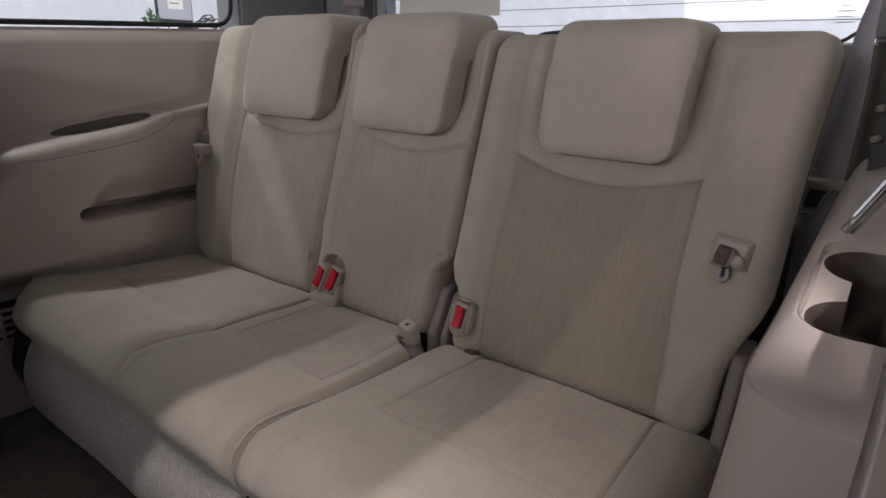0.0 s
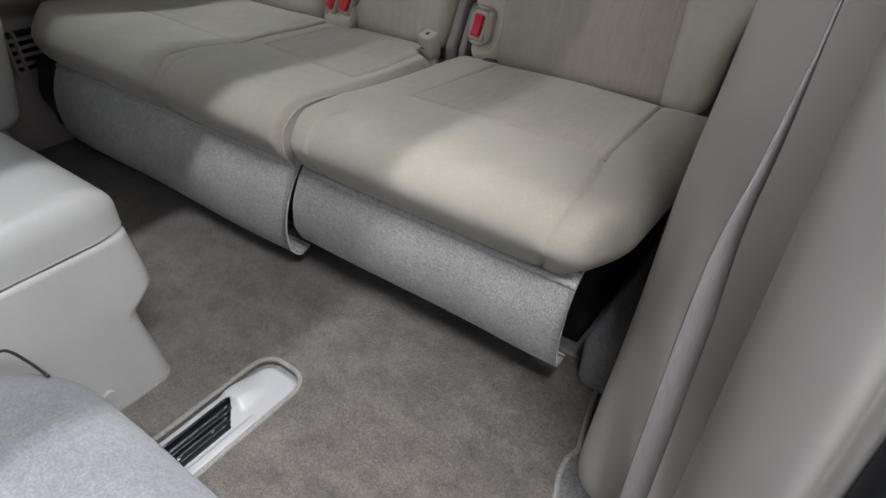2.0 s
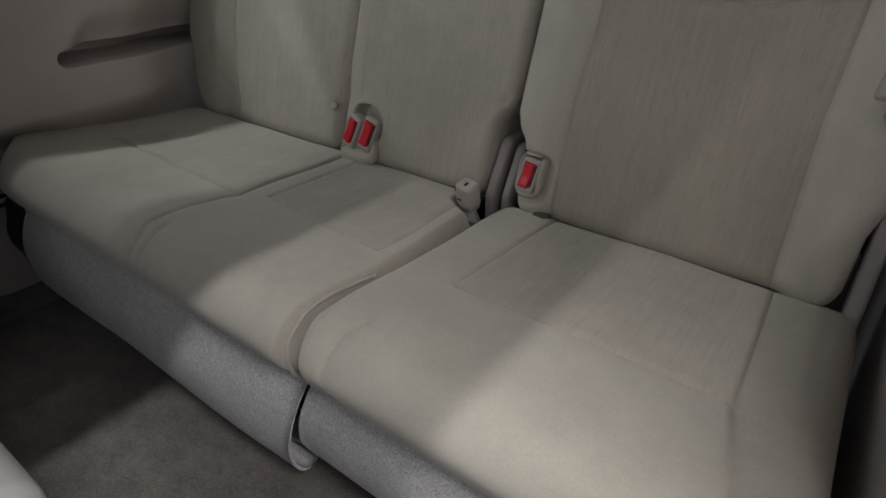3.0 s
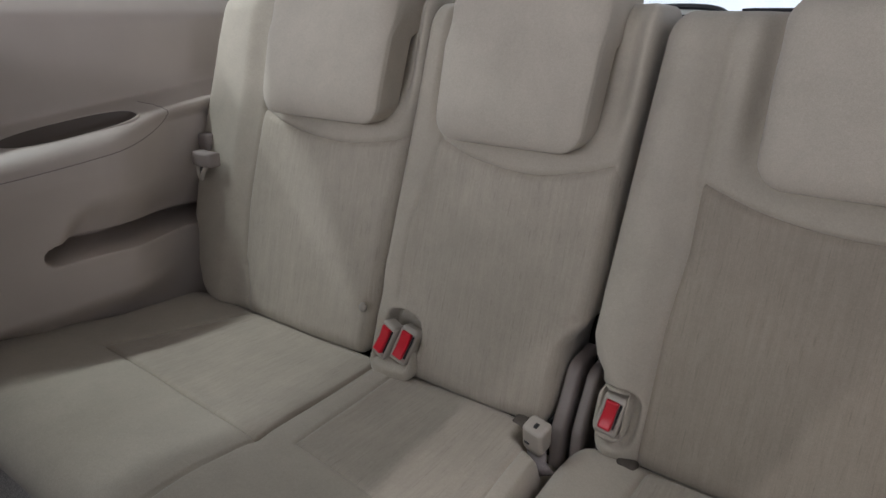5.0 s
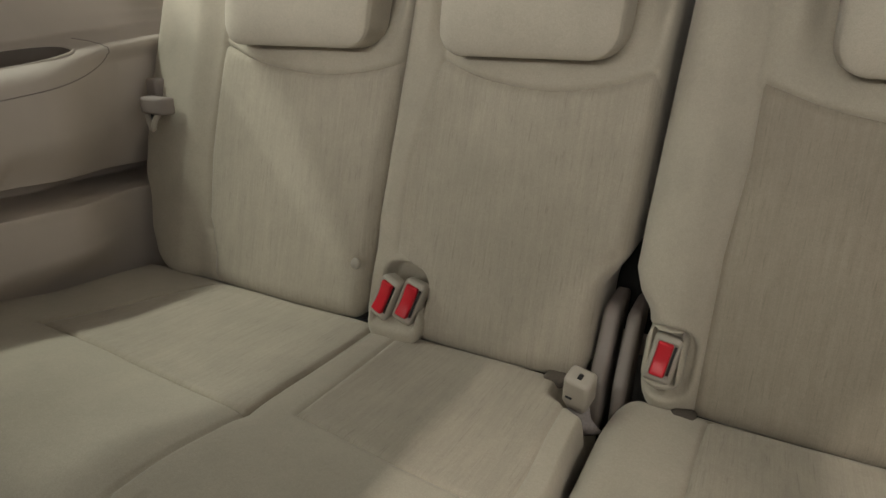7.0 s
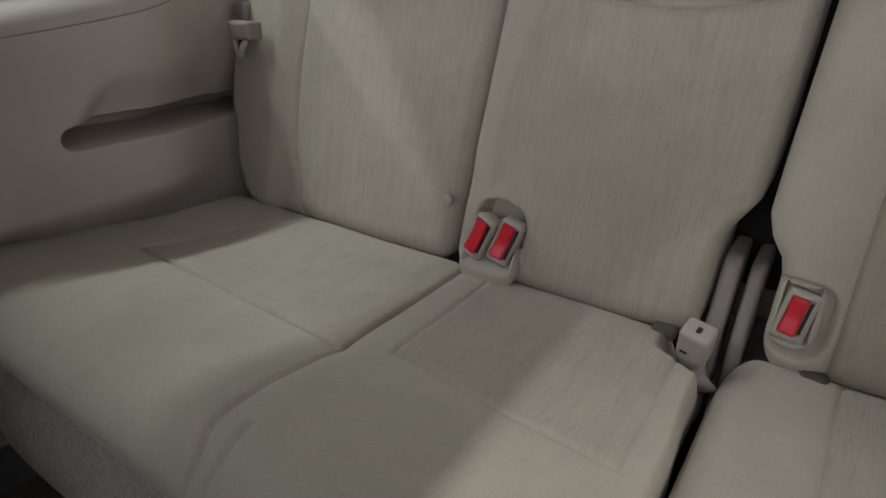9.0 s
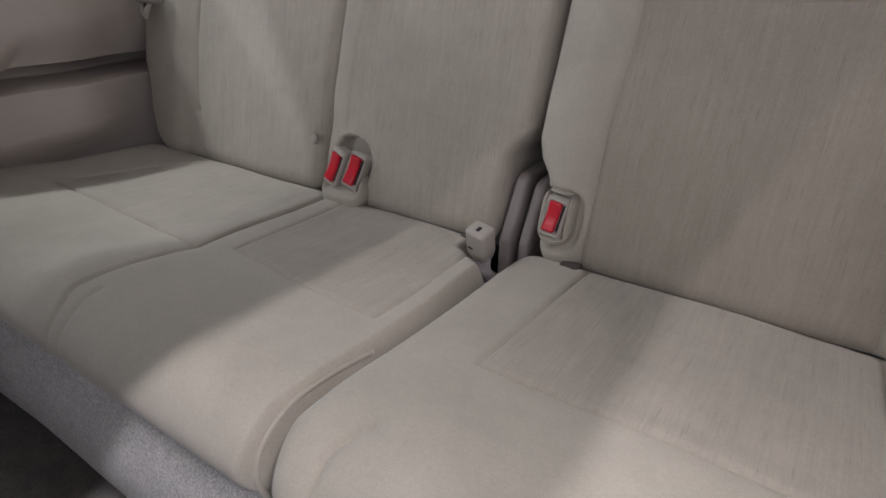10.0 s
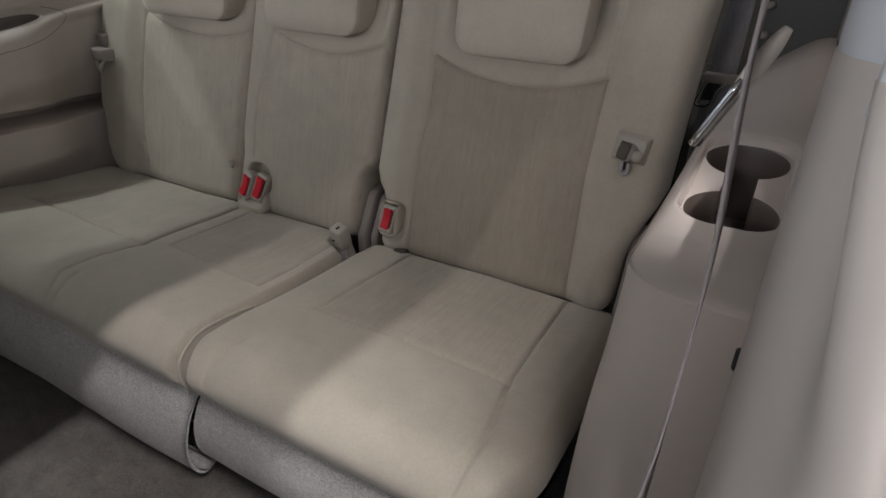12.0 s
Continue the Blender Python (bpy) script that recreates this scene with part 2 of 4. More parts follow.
def tube(pts, radius, sides=8, closed=False):
    """A tube along a line, as vertices and quads."""
    P = np.asarray(pts, float)
    n = len(P)
    T = np.roll(P, -1, 0) - np.roll(P, 1, 0) if closed else np.gradient(P, axis=0)
    T /= np.linalg.norm(T, axis=1, keepdims=True)
    up = np.eye(3)[np.abs(T).max(0).argmin()]
    A = np.cross(T, up)
    A /= np.linalg.norm(A, axis=1, keepdims=True)
    B = np.cross(A, T)
    a = np.linspace(0, 2 * np.pi, sides, endpoint=False)
    V = (P[:, None] + radius * (np.cos(a)[None, :, None] * A[:, None] + np.sin(a)[None, :, None] * B[:, None])).reshape(-1, 3)
    F = []
    for i in range(n if closed else n - 1):
        j = (i + 1) % n
        F += [(i * sides + k, i * sides + (k + 1) % sides, j * sides + (k + 1) % sides, j * sides + k) for k in range(sides)]
    if not closed:
        F += [tuple(range(sides))[::-1], tuple((n - 1) * sides + k for k in range(sides))]
    return V, F


def ribbon(pts, sides, width, thick):
    """A strap: centre points and the direction of its width at each."""
    P, W = np.asarray(pts, float), np.asarray(sides, float)
    W /= np.linalg.norm(W, axis=1, keepdims=True)
    T = np.gradient(P, axis=0)
    N = np.cross(W, T)
    N /= np.linalg.norm(N, axis=1, keepdims=True)
    V = np.stack([P + W * width / 2 + N * thick / 2, P - W * width / 2 + N * thick / 2,
                  P - W * width / 2 - N * thick / 2, P + W * width / 2 - N * thick / 2], 1).reshape(-1, 3)
    F = [(4 * i + k, 4 * i + (k + 1) % 4, 4 * i + 4 + (k + 1) % 4, 4 * i + 4 + k) for i in range(len(P) - 1) for k in range(4)]
    e = 4 * (len(P) - 1)
    return V, F + [(3, 2, 1, 0), (e, e + 1, e + 2, e + 3)]


def turned(v, centre, rx=0, ry=0, rz=0):
    R = np.array(Euler([radians(a) for a in (rx, ry, rz)]).to_matrix())
    return (v - np.array(centre)) @ R.T + np.array(centre)


def plain_box(lo, hi):
    bm = bmesh.new()
    bmesh.ops.create_cube(bm, size=1, matrix=Matrix.Translation([(a + b) / 2 for a, b in zip(lo, hi)]) @ Matrix.Diagonal([b - a for a, b in zip(lo, hi)] + [1]))
    return bm


def prism(outline, z0, z1):
    """A flat piece with a given outline (x, y), from z0 to z1."""
    bm = bmesh.new()
    face = bm.faces.new([bm.verts.new((x, y, z1)) for x, y in outline])
    up = bmesh.ops.extrude_face_region(bm, geom=[face])
    bmesh.ops.translate(bm, verts=[e for e in up["geom"] if isinstance(e, bmesh.types.BMVert)], vec=(0, 0, z0 - z1))
    bmesh.ops.triangulate(bm, faces=[f for f in bm.faces if len(f.verts) > 4])
    return bm


def disc(centre, axis, radius, depth, rings=20):
    bm = bmesh.new()
    m = Matrix.Translation(centre) @ Vector(axis).to_track_quat("Z", "Y").to_matrix().to_4x4()
    bmesh.ops.create_cone(bm, cap_ends=True, segments=rings, radius1=radius, radius2=radius * 0.82, depth=depth, matrix=m)
    return bm


# ---- the setting: floor, shell of the cabin, workshop ----
tagged(part("floor", plain_box((-1.75, -2.2, -0.09), (0.32, 2.0, -0.012)), CARPET_GREY, None), "grey carpeted cabin floor under the mat", "floor", "", "structure")
tagged(part("ground", plain_box((-14, -14, -0.62), (14, 14, -0.50)), CONCRETE, None), "grey concrete workshop floor", "ground", "", "structure")
tagged(part("wall_back", plain_box((-14, 4.6, -0.5), (14, 4.8, 5.0)), WALL_WHITE, None), "white painted workshop wall behind the car", "wall", "", "structure")
tagged(part("wall_side", plain_box((-5.2, -10, -0.5), (-5.0, 4.598, 5.0)), WALL_WHITE, None), "white painted workshop side wall", "wall", "", "structure")
tagged(part("ceiling", plain_box((-1.42, -0.75, 1.30), (0.20, 1.75, 1.36)), LINER, None), "pale fabric headliner of the car roof", "ceiling", "", "structure")


# ---- rear seats ----
LEAN_BACK = 0.27          # how far a backrest leans back for each metre of height


def back_y(z, off=0.0):
    return 1.005 + LEAN_BACK * (z - 0.28) + off


def snap_split(p, f, regions, allowed):
    """Move grid points onto the outline of a region; returns points, faces, and the region of each face (-1: none)."""
    p = p.copy()
    tag = np.full(len(p), -1)
    on = np.zeros(len(p), bool)
    for k, region in enumerate(regions):
        flag = inside(p, region)
        e = np.unique(np.sort(np.concatenate([f[:, [0, 1]], f[:, [1, 2]], f[:, [2, 3]], f[:, [3, 0]]]), axis=1), axis=0)
        e = e[(flag[e[:, 0]] != flag[e[:, 1]]) & allowed[e[:, 0]] & allowed[e[:, 1]]]
        lo, hi = np.zeros(len(e)), np.ones(len(e))
        start = flag[e[:, 0]]
        for _ in range(10):
            mid = (lo + hi) / 2
            same = inside(p[e[:, 0]] + mid[:, None] * (p[e[:, 1]] - p[e[:, 0]]), region) == start
            lo, hi = np.where(same, mid, lo), np.where(same, hi, mid)
        spot = p[e[:, 0]] + lo[:, None] * (p[e[:, 1]] - p[e[:, 0]])
        which = np.where(lo < 0.5, e[:, 0], e[:, 1])
        order = np.argsort(-np.abs(lo - 0.5), kind="stable")[::-1]
        p[which[order]] = spot[order]
        on[which] = True
        tag[flag & ~on & allowed] = k
    out, owner = [], []
    for q in f:
        free = [tag[i] for i in q if not on[i]]
        kinds = set(free)
        if len(kinds) == 2 and on[q[0]] and on[q[2]]:
            out += [(q[0], q[1], q[2]), (q[0], q[2], q[3])]
            owner += [tag[q[1]], tag[q[3]]]
        elif len(kinds) == 2 and on[q[1]] and on[q[3]]:
            out += [(q[0], q[1], q[3]), (q[1], q[2], q[3])]
            owner += [tag[q[0]], tag[q[2]]]
        else:
            out.append(tuple(q))
            owner.append(max(free, key=free.count) if free else -1)
    return p, out, np.array(owner)


def pieces(v, faces, owner, plain, special, parent):
    """The plain cover and each streaked insert as meshes of their own."""
    for k in sorted(set(owner.tolist())):
        chosen = [q for q, o in zip(faces, owner) if o == k]
        used = sorted({i for q in chosen for i in q})
        where = {a: n for n, a in enumerate(used)}
        mesh_object("cover" if k < 0 else "insert_panel", v[used], [tuple(where[i] for i in q) for q in chosen], plain if k < 0 else special, parent,
                    "" if k < 0 else "streaked woven fabric insert")


def backrest(name, xs_left, xs_right, z0, z1, seams, region, bolster, parent, pucker=None, recess=None, nest=None, insert=None):
    """One upholstered backrest pad. xs_left and xs_right: (z, x) rows of its edges."""
    holder = new(name)
    holder.parent = parent
    v, f = rbox((0, 0, z0), (1, 0.14, z1), (0.021 / 0.40, 0.028, 0.032), (0.0035 / 0.42, 0.007, 0.0035))
    u, y, z = v[:, 0].copy(), v[:, 1].copy(), v[:, 2].copy()
    left = np.interp(z, *zip(*xs_left))
    right = np.interp(z, *zip(*xs_right))
    x = left + u * (right - left)
    front = smooth(0.07 - y, 0, 0.06)
    p, f, owner = snap_split(np.stack([x, z], 1), f, [region], y < 0.03)
    x, z = p[:, 0], p[:, 1]
    dy = np.zeros(len(x))
    dy -= 0.012 * np.sin(np.pi * np.clip(u, 0, 1)) ** 0.6 * front                      # crown
    dy -= bolster(x, z) * front
    for pts, depth in seams:
        d = line_distance(p, pts)
        dy += front * (0.7 * depth * np.exp(-(d / 0.0028) ** 2) + 0.25 * depth * np.exp(-(d / 0.014) ** 2))
    dy += 0.002 * inside(p, region) * front * smooth(line_distance(p, region + region[:1]), 0, 0.03)
    if nest:                                                # hollow that the headrest sits in
        hx0, hx1, hz = nest
        dy += front * 0.030 * smooth(z, hz - 0.01, hz + 0.09) * smooth(x, hx0 - 0.036, hx0 - 0.006) * smooth(-x, -hx1 - 0.036, -hx1 - 0.006)
    for cx, cz, rad, depth in (pucker or ()):
        dy += front * depth * np.exp(-(((x - cx) ** 2 + (z - cz) ** 2) / rad ** 2))
    if recess:
        cx, cz, rx, rz, depth = recess
        dy += front * depth * smooth(1.18 - (np.abs((x - cx) / rx) ** 3 + np.abs((z - cz) / rz) ** 3) ** (1 / 3), 0, 0.22)
    for k in range(len(x)):
        dy[k] += 0.0025 * noise.noise((x[k] * 9, z[k] * 7, 3.1)) * front[k]
    v = np.stack([x, back_y(z) + y + dy, z], 1)
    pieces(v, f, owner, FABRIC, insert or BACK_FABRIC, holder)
    return holder


wide_seat = thing("rear_bench_seat", "wide beige fabric third-row bench section for two", "car seat", "third-row seats")
narrow_seat = thing("rear_bench_seat", "single beige fabric third-row seat beside the bench", "car seat", "third-row seats")

# outer pad of the wide section
top_a = curve_points([(-1.070, 0.612), (-0.99, 0.588), (-0.885, 0.578), (-0.80, 0.588), (-0.762, 0.600)], 6).tolist()
backrest("backrest", [(0.250, -1.128), (0.268, -1.158), (0.295, -1.183), (0.33, -1.202), (0.378, -1.212), (0.412, -1.229), (0.50, -1.234), (0.60, -1.229), (0.72, -1.221), (0.803, -1.211)], [(0.26, -0.779), (0.33, -0.778), (0.39, -0.774), (0.46, -0.769), (0.52, -0.766), (0.80, -0.758)], 0.258, 0.803,
         [(top_a, 0.0075), ([(-1.045, 0.80), (-1.070, 0.612), (-1.077, 0.45), (-1.070, 0.36), (-1.050, 0.31), (-1.045, 0.27)], 0.0055)],
         [tuple(p) for p in top_a] + [(-0.74, 0.25), (-1.045, 0.25), (-1.050, 0.31), (-1.070, 0.36), (-1.077, 0.45)],
         lambda x, z: 0.014 * smooth(-x, 1.075, 1.12), wide_seat, [(-1.066, 0.345, 0.006, 0.005), (-0.789, 0.343, 0.012, 0.004)], None, (-1.040, -0.800, 0.600))
# inner pad of the wide section
top_b = curve_points([(-0.702, 0.603), (-0.64, 0.584), (-0.56, 0.575), (-0.50, 0.583), (-0.452, 0.598)], 6).tolist()
backrest("backrest", [(0.26, -0.775), (0.33, -0.775), (0.39, -0.771), (0.46, -0.766), (0.52, -0.763), (0.80, -0.755)],
         [(0.26, -0.470), (0.345, -0.471), (0.372, -0.468), (0.390, -0.456), (0.405, -0.447), (0.45, -0.443), (0.60, -0.441), (0.78, -0.434)], 0.258, 0.784,
         [(top_b, 0.0075), ([(-0.708, 0.79), (-0.702, 0.603), (-0.728, 0.48), (-0.730, 0.37)], 0.003)],
         [tuple(p) for p in top_b] + [(-0.40, 0.5), (-0.44, 0.25), (-0.69, 0.25), (-0.69, 0.355), (-0.730, 0.37), (-0.728, 0.48)],
         lambda x, z: 0.008 * smooth(-x, 0.70, 0.76) * smooth(z, 0.36, 0.42), wide_seat, [(-0.462, 0.406, 0.007, 0.006)],
         (-0.711, 0.324, 0.031, 0.029, 0.032), (-0.692, -0.476, 0.598))
# narrow seat
top_c = curve_points([(-0.349, 0.594), (-0.28, 0.572), (-0.195, 0.562), (-0.12, 0.570), (-0.062, 0.586)], 6).tolist()
left_c = [(-0.352, 0.79), (-0.349, 0.594), (-0.347, 0.52), (-0.354, 0.43), (-0.353, 0.27)]
right_c = [(-0.050, 0.79), (-0.062, 0.586), (-0.066, 0.45), (-0.060, 0.27)]
backrest("backrest", [(0.26, -0.412), (0.345, -0.412), (0.362, -0.416), (0.380, -0.429), (0.400, -0.436), (0.45, -0.4355), (0.60, -0.430), (0.78, -0.4225)],
         [(0.26, 0.010), (0.345, 0.012), (0.38, 0.022), (0.42, 0.040), (0.60, 0.045), (0.79, 0.056)], 0.258, 0.775,
         [(top_c, 0.0075), (left_c, 0.0065), (right_c, 0.0065)],
         [tuple(p) for p in top_c] + right_c[2:] + [(-0.06, 0.25), (-0.353, 0.25)] + left_c[1:-1][::-1],
         lambda x, z: 0.012 * smooth(-x, 0.35, 0.39) + 0.014 * smooth(x, -0.06, -0.02), narrow_seat, None, (-0.389, 0.318, 0.026, 0.032, 0.016), (-0.297, -0.099, 0.590), DARKER_BACK_FABRIC)


def headrest(x0, x1, z0, z1, parent, off=-0.050):
    """A headrest that drops over the front of the backrest, with a deeper top."""
    v, f = rbox((x0, 0, z0), (x1, 0.20, z1), (0.030, 0.034, 0.030), (0.0045, 0.006, 0.0045))
    x, y, z = v[:, 0].copy(), v[:, 1].copy(), v[:, 2].copy()
    t = y / 0.20
    depth = 0.070 + 0.080 * smooth(z, z1 - 0.085, z1 - 0.050)
    u, w = (x - x0) / (x1 - x0) * 2 - 1, (z - z0) / (z1 - z0) * 2 - 1
    face = smooth(1 - t, 0.55, 1)
    belly = -0.007 * np.clip(1 - u ** 2, 0, 1) * np.clip(1 - w ** 2, 0, 1) ** 0.5 * face
    side = 1 + 0.05 * smooth(z, z0, z1)                    # a little wider at the top
    edge = np.exp(-((t - 0.16) / 0.02) ** 2) * 0.0015        # welt round the face
    mid = (x0 + x1) / 2
    x = mid + (x - mid) * (side - edge / abs(x1 - x0) * 2)
    bend = 0.006 * smooth(z0 + 0.05 - z, 0, 0.05)             # lower edge tucks in
    v = np.stack([x, back_y(z, off) + t * depth + belly + bend * face, z], 1)
    return mesh_object("headrest", v, f, HEAD_FABRIC_LIT, parent, "padded square headrest in plain beige fabric, lightened for its light")


headrest(-1.042, -0.797, 0.614, 0.818, wide_seat)
headrest(-0.694, -0.485, 0.610, 0.812, wide_seat)
headrest(-0.299, -0.098, 0.604, 0.792, narrow_seat)


def cushion(x0, x1, y0, y1, seams, region_list, front_corner, parent, rest, bulge, crisp=False):
    """A seat cushion: rounded nose, crowned top, stitched insert."""
    v, f = rbox((x0, y0, 0.195), (x1, y1, 0.290), (0.024, 0.050, 0.042), 0.0031)
    if crisp:                                               # the edge beside the split is tight
        u = x1 - v[:, 0]
        v[:, 0] = x1 - np.where(u < 0.024, 0.35 * u, np.where(u < 0.08, 0.0084 + (u - 0.024) * (0.08 - 0.0084) / 0.056, u))
    z = v[:, 2].copy()
    p, f, owner = snap_split(v[:, :2], f, region_list, z > 0.272)
    x, y = p[:, 0], p[:, 1]
    top = smooth(z, 0.228, 0.266)
    u = (x - x0) / (x1 - x0)
    dz = -0.062 * (y - y0) + 0.004 * smooth(y, y0, y0 + 0.05)
    dz += 0.006 * np.sin(np.pi * np.clip(u, 0, 1)) ** 0.5 * top
    dz += 0.007 * np.exp(-((y - y0 - 0.085) / 0.07) ** 2) * top
    nose = smooth(y0 + 0.06 - y, 0, 0.06)
    y2 = y + 0.022 * smooth(0.262 - z, 0, 0.06) * nose                # nose slants back below
    for cx, size in front_corner:
        d = np.clip(1 - np.abs(x - cx) / size, 0, 1)
        y2 += 0.6 * size * d ** 2 * np.clip(1 - (y - y0) / 0.25, 0, 1) ** 1.5
    for pts, depth in seams:
        d = line_distance(p, pts)
        k = 0.85 * depth * np.exp(-(d / 0.0024) ** 2) + 0.35 * depth * np.exp(-(d / 0.014) ** 2)
        dz -= k * top
        y2 += k * nose * (1 - top)
    # rear corner beside the split is rounded down
    cx, side, cy = rest
    round_off = np.hypot(np.clip(side * (x - cx) + 0.03, 0, 1), np.clip(y - cy + 0.03, 0, 1))
    dz -= 0.05 * smooth(round_off, 0.030, 0.060) * smooth(y, cy - 0.02, cy + 0.02) * smooth(side * (x - cx), -0.035, -0.005) * top
    for region in region_list:
        dz -= 0.003 * inside(p, region) * top * smooth(line_distance(p, region + region[:1]), 0, 0.03)
    for k in range(len(x)):
        dz[k] += 0.003 * noise.noise((x[k] * 8, y[k] * 8, 1.7)) * top[k]
    for cx, sign, out, ya, yb in bulge:                      # sides that swell outwards
        near = np.clip(1 - np.abs(x - cx) / 0.16, 0, 1) ** 1.5
        x = x + sign * out * near * smooth(y, ya - 0.10, ya) * smooth(yb - y, -0.16, 0.0)
    if not crisp:                                           # the side by the door narrows towards its foot
        x = x - 0.030 * np.clip(1 - (x1 - x) / 0.16, 0, 1) * smooth(0.250 - z, 0, 0.06)
    v = np.stack([x, y2, z + dz], 1)
    holder = new("cushion")
    holder.parent = parent
    pieces(v, f, owner, FABRIC, SEAT_FABRIC, holder)
    return holder


ins_a = [(-1.096, 0.770), (-0.736, 0.757), (-0.745, 1.00), (-1.030, 1.00)]
ins_b = [(-0.690, 0.777), (-0.575, 0.768), (-0.468, 0.762), (-0.470, 1.00), (-0.705, 1.00)]
ins_c = [(-0.344, 0.757), (-0.050, 0.757), (-0.058, 1.00), (-0.335, 1.00)]
cushion(-1.208, -0.4415, 0.572, 1.026,
        [(ins_a + ins_a[:1], 0.005), (ins_b + ins_b[:1], 0.0030),
         ([(-0.738, 1.0), (-0.736, 0.757)], 0.004),
         ([(-0.736, 0.757), (-0.738, 0.68), (-0.735, 0.62), (-0.722, 0.595), (-0.716, 0.55)], 0.0060),
         ([(-0.708, 0.630), (-0.702, 0.60), (-0.698, 0.55)], 0.0050)],
        [ins_a, ins_b], [(-1.208, 0.12), (-0.4415, 0.014)], wide_seat, (-0.462, 1, 0.945), [(-1.208, -1, 0.052, 0.66, 0.70), (-0.4415, -1, 0.006, 0.90, 1.05)], True)
cushion(-0.4225, 0.026, 0.572, 1.026,
        [(ins_c + ins_c[:1], 0.0045), ([(-0.050, 0.757), (-0.036, 0.68), (-0.030, 0.60), (-0.030, 0.55)], 0.0085),
         ([(-0.362, 0.640), (-0.372, 0.605), (-0.374, 0.55)], 0.0085)],
        [ins_c], [(-0.4225, 0.032), (0.026, 0.050)], narrow_seat, (-0.436, -1, 0.995), [(-0.4225, -1, 0.0150, 0.62, 0.93), (0.026, 1, 0.016, 0.66, 1.05)])
# welt round the nose of the wide cushion beside the split
crest = [(y, 0.2850 - 0.062 * (y - 0.572) + 0.007 * math.exp(-((y - 0.657) / 0.07) ** 2)) for y in (0.66, 0.70, 0.73)]
arc = [(0.604, 0.205), (0.594, 0.222), (0.590, 0.242), (0.595, 0.262), (0.610, 0.277), (0.630, 0.286)] + crest
v, f = tube(curve_points([(-0.4445, y, z - 0.004 * float(smooth(y, 0.68, 0.73))) for y, z in arc], 6), 0.0028, 8)
mesh_object("welt", v, f, FABRIC, wide_seat, "stitched edge welt")
# dark sheets added behind the backrests so that the split between them looks black
for x0, x1, seat in ((-1.18, -0.405, wide_seat), (-0.400, 0.040, narrow_seat)):
    v, f = rbox((x0, 0.143 if seat is wide_seat else 0.141, 0.27), (x1, 0.158, 0.775), 0.006, 0.03)
    v[:, 1] += back_y(v[:, 2])
    mesh_object("back_shell", v, f, SHADE_DARK, seat, "dark sheet added behind the backrest to blacken the gap")


def skirt(ends, rows, parent):
    """A felt flap that hangs from the front of a cushion. ends: (z, x of one end, x of the other); rows: (y, z) from its top to its hem."""
    prof = curve_points(rows, 8)
    zz, xa, xb = zip(*ends)
    xs = np.linspace(0, 1, int((xb[0] - xa[0]) / 0.012))
    n, k = len(prof), len(xs)
    outer = np.zeros((k, n, 3))
    for i, u in enumerate(xs):
        for j, (y, z) in enumerate(prof):
            low = j / (n - 1)
            x = (1 - u) * np.interp(z, zz, xa) + u * np.interp(z, zz, xb)
            outer[i, j] = (x + 0.004 * low * noise.noise((z * 9, x, 0.3)), y + 0.007 * low * noise.noise((x * 7, 0.4, z * 4)), z)
    inner = outer + np.array((0, 0.005, 0.0015))
    V = np.concatenate([outer.reshape(-1, 3), inner.reshape(-1, 3)])
    F = np.concatenate([grid_faces(k, n), grid_faces(k, n, True) + k * n]).tolist()
    rim = [(i, 0) for i in range(k)] + [(k - 1, j) for j in range(1, n)] + [(i, n - 1) for i in range(k - 2, -1, -1)] + [(0, j) for j in range(n - 2, 0, -1)]
    ids = [i * n + j for i, j in rim]
    F += [(a, b, b + k * n, a + k * n) for a, b in zip(ids, ids[1:] + ids[:1])]
    return mesh_object("felt_skirt", V, F, FELT, parent, "grey felt flap below the cushion")


skirt([(0.03, -1.120, -0.464), (0.05, -1.136, -0.468), (0.09, -1.140, -0.463), (0.14, -1.132, -0.449), (0.205, -1.116, -0.433)], [(0.614, 0.216), (0.600, 0.203), (0.585, 0.165), (0.579, 0.122), (0.583, 0.074), (0.593, 0.043), (0.608, 0.031), (0.624, 0.036)], wide_seat)
skirt([(0.05, -0.460, -0.008), (0.09, -0.464, -0.004), (0.14, -0.448, 0.000), (0.205, -0.426, 0.004)], [(0.614, 0.216), (0.600, 0.205), (0.594, 0.180), (0.592, 0.145), (0.598, 0.102), (0.609, 0.068), (0.622, 0.054), (0.636, 0.058)], narrow_seat)
# edging between cushion and felt
for x0, x1, seat in ((-1.112, -0.447, wide_seat), (-0.418, 0.004, narrow_seat)):
    v, f = tube([(x, 0.601, 0.207) for x in np.linspace(x0, x1, 30)], 0.0045, 8)
    mesh_object("edging", v, f, FELT, seat)
# near-black boxes for the frames, painting in the shade below the cushions
for x0, x1, seat in ((-1.17, -0.45, wide_seat), (-0.41, -0.02, narrow_seat)):
    v, f = rbox((x0, 0.73, -0.010), (x1, 1.12, 0.20), 0.01, 0.05)
    mesh_object("underseat_shade", v, f, SHADE_DARK, seat, "dark box for the frame and the shade below the cushion")
v, f = rbox((-1.205, 0.592, 0.050), (-1.128, 0.760, 0.212), (0.012, 0.030, 0.020), 0.006)
v[:, 1] -= 0.012 * smooth(v[:, 2], 0.08, 0.13) * smooth(0.19 - v[:, 2], 0, 0.05)
mesh_object("side_shield", v, f, BLACK, wide_seat, "black plastic shield at the outer end")
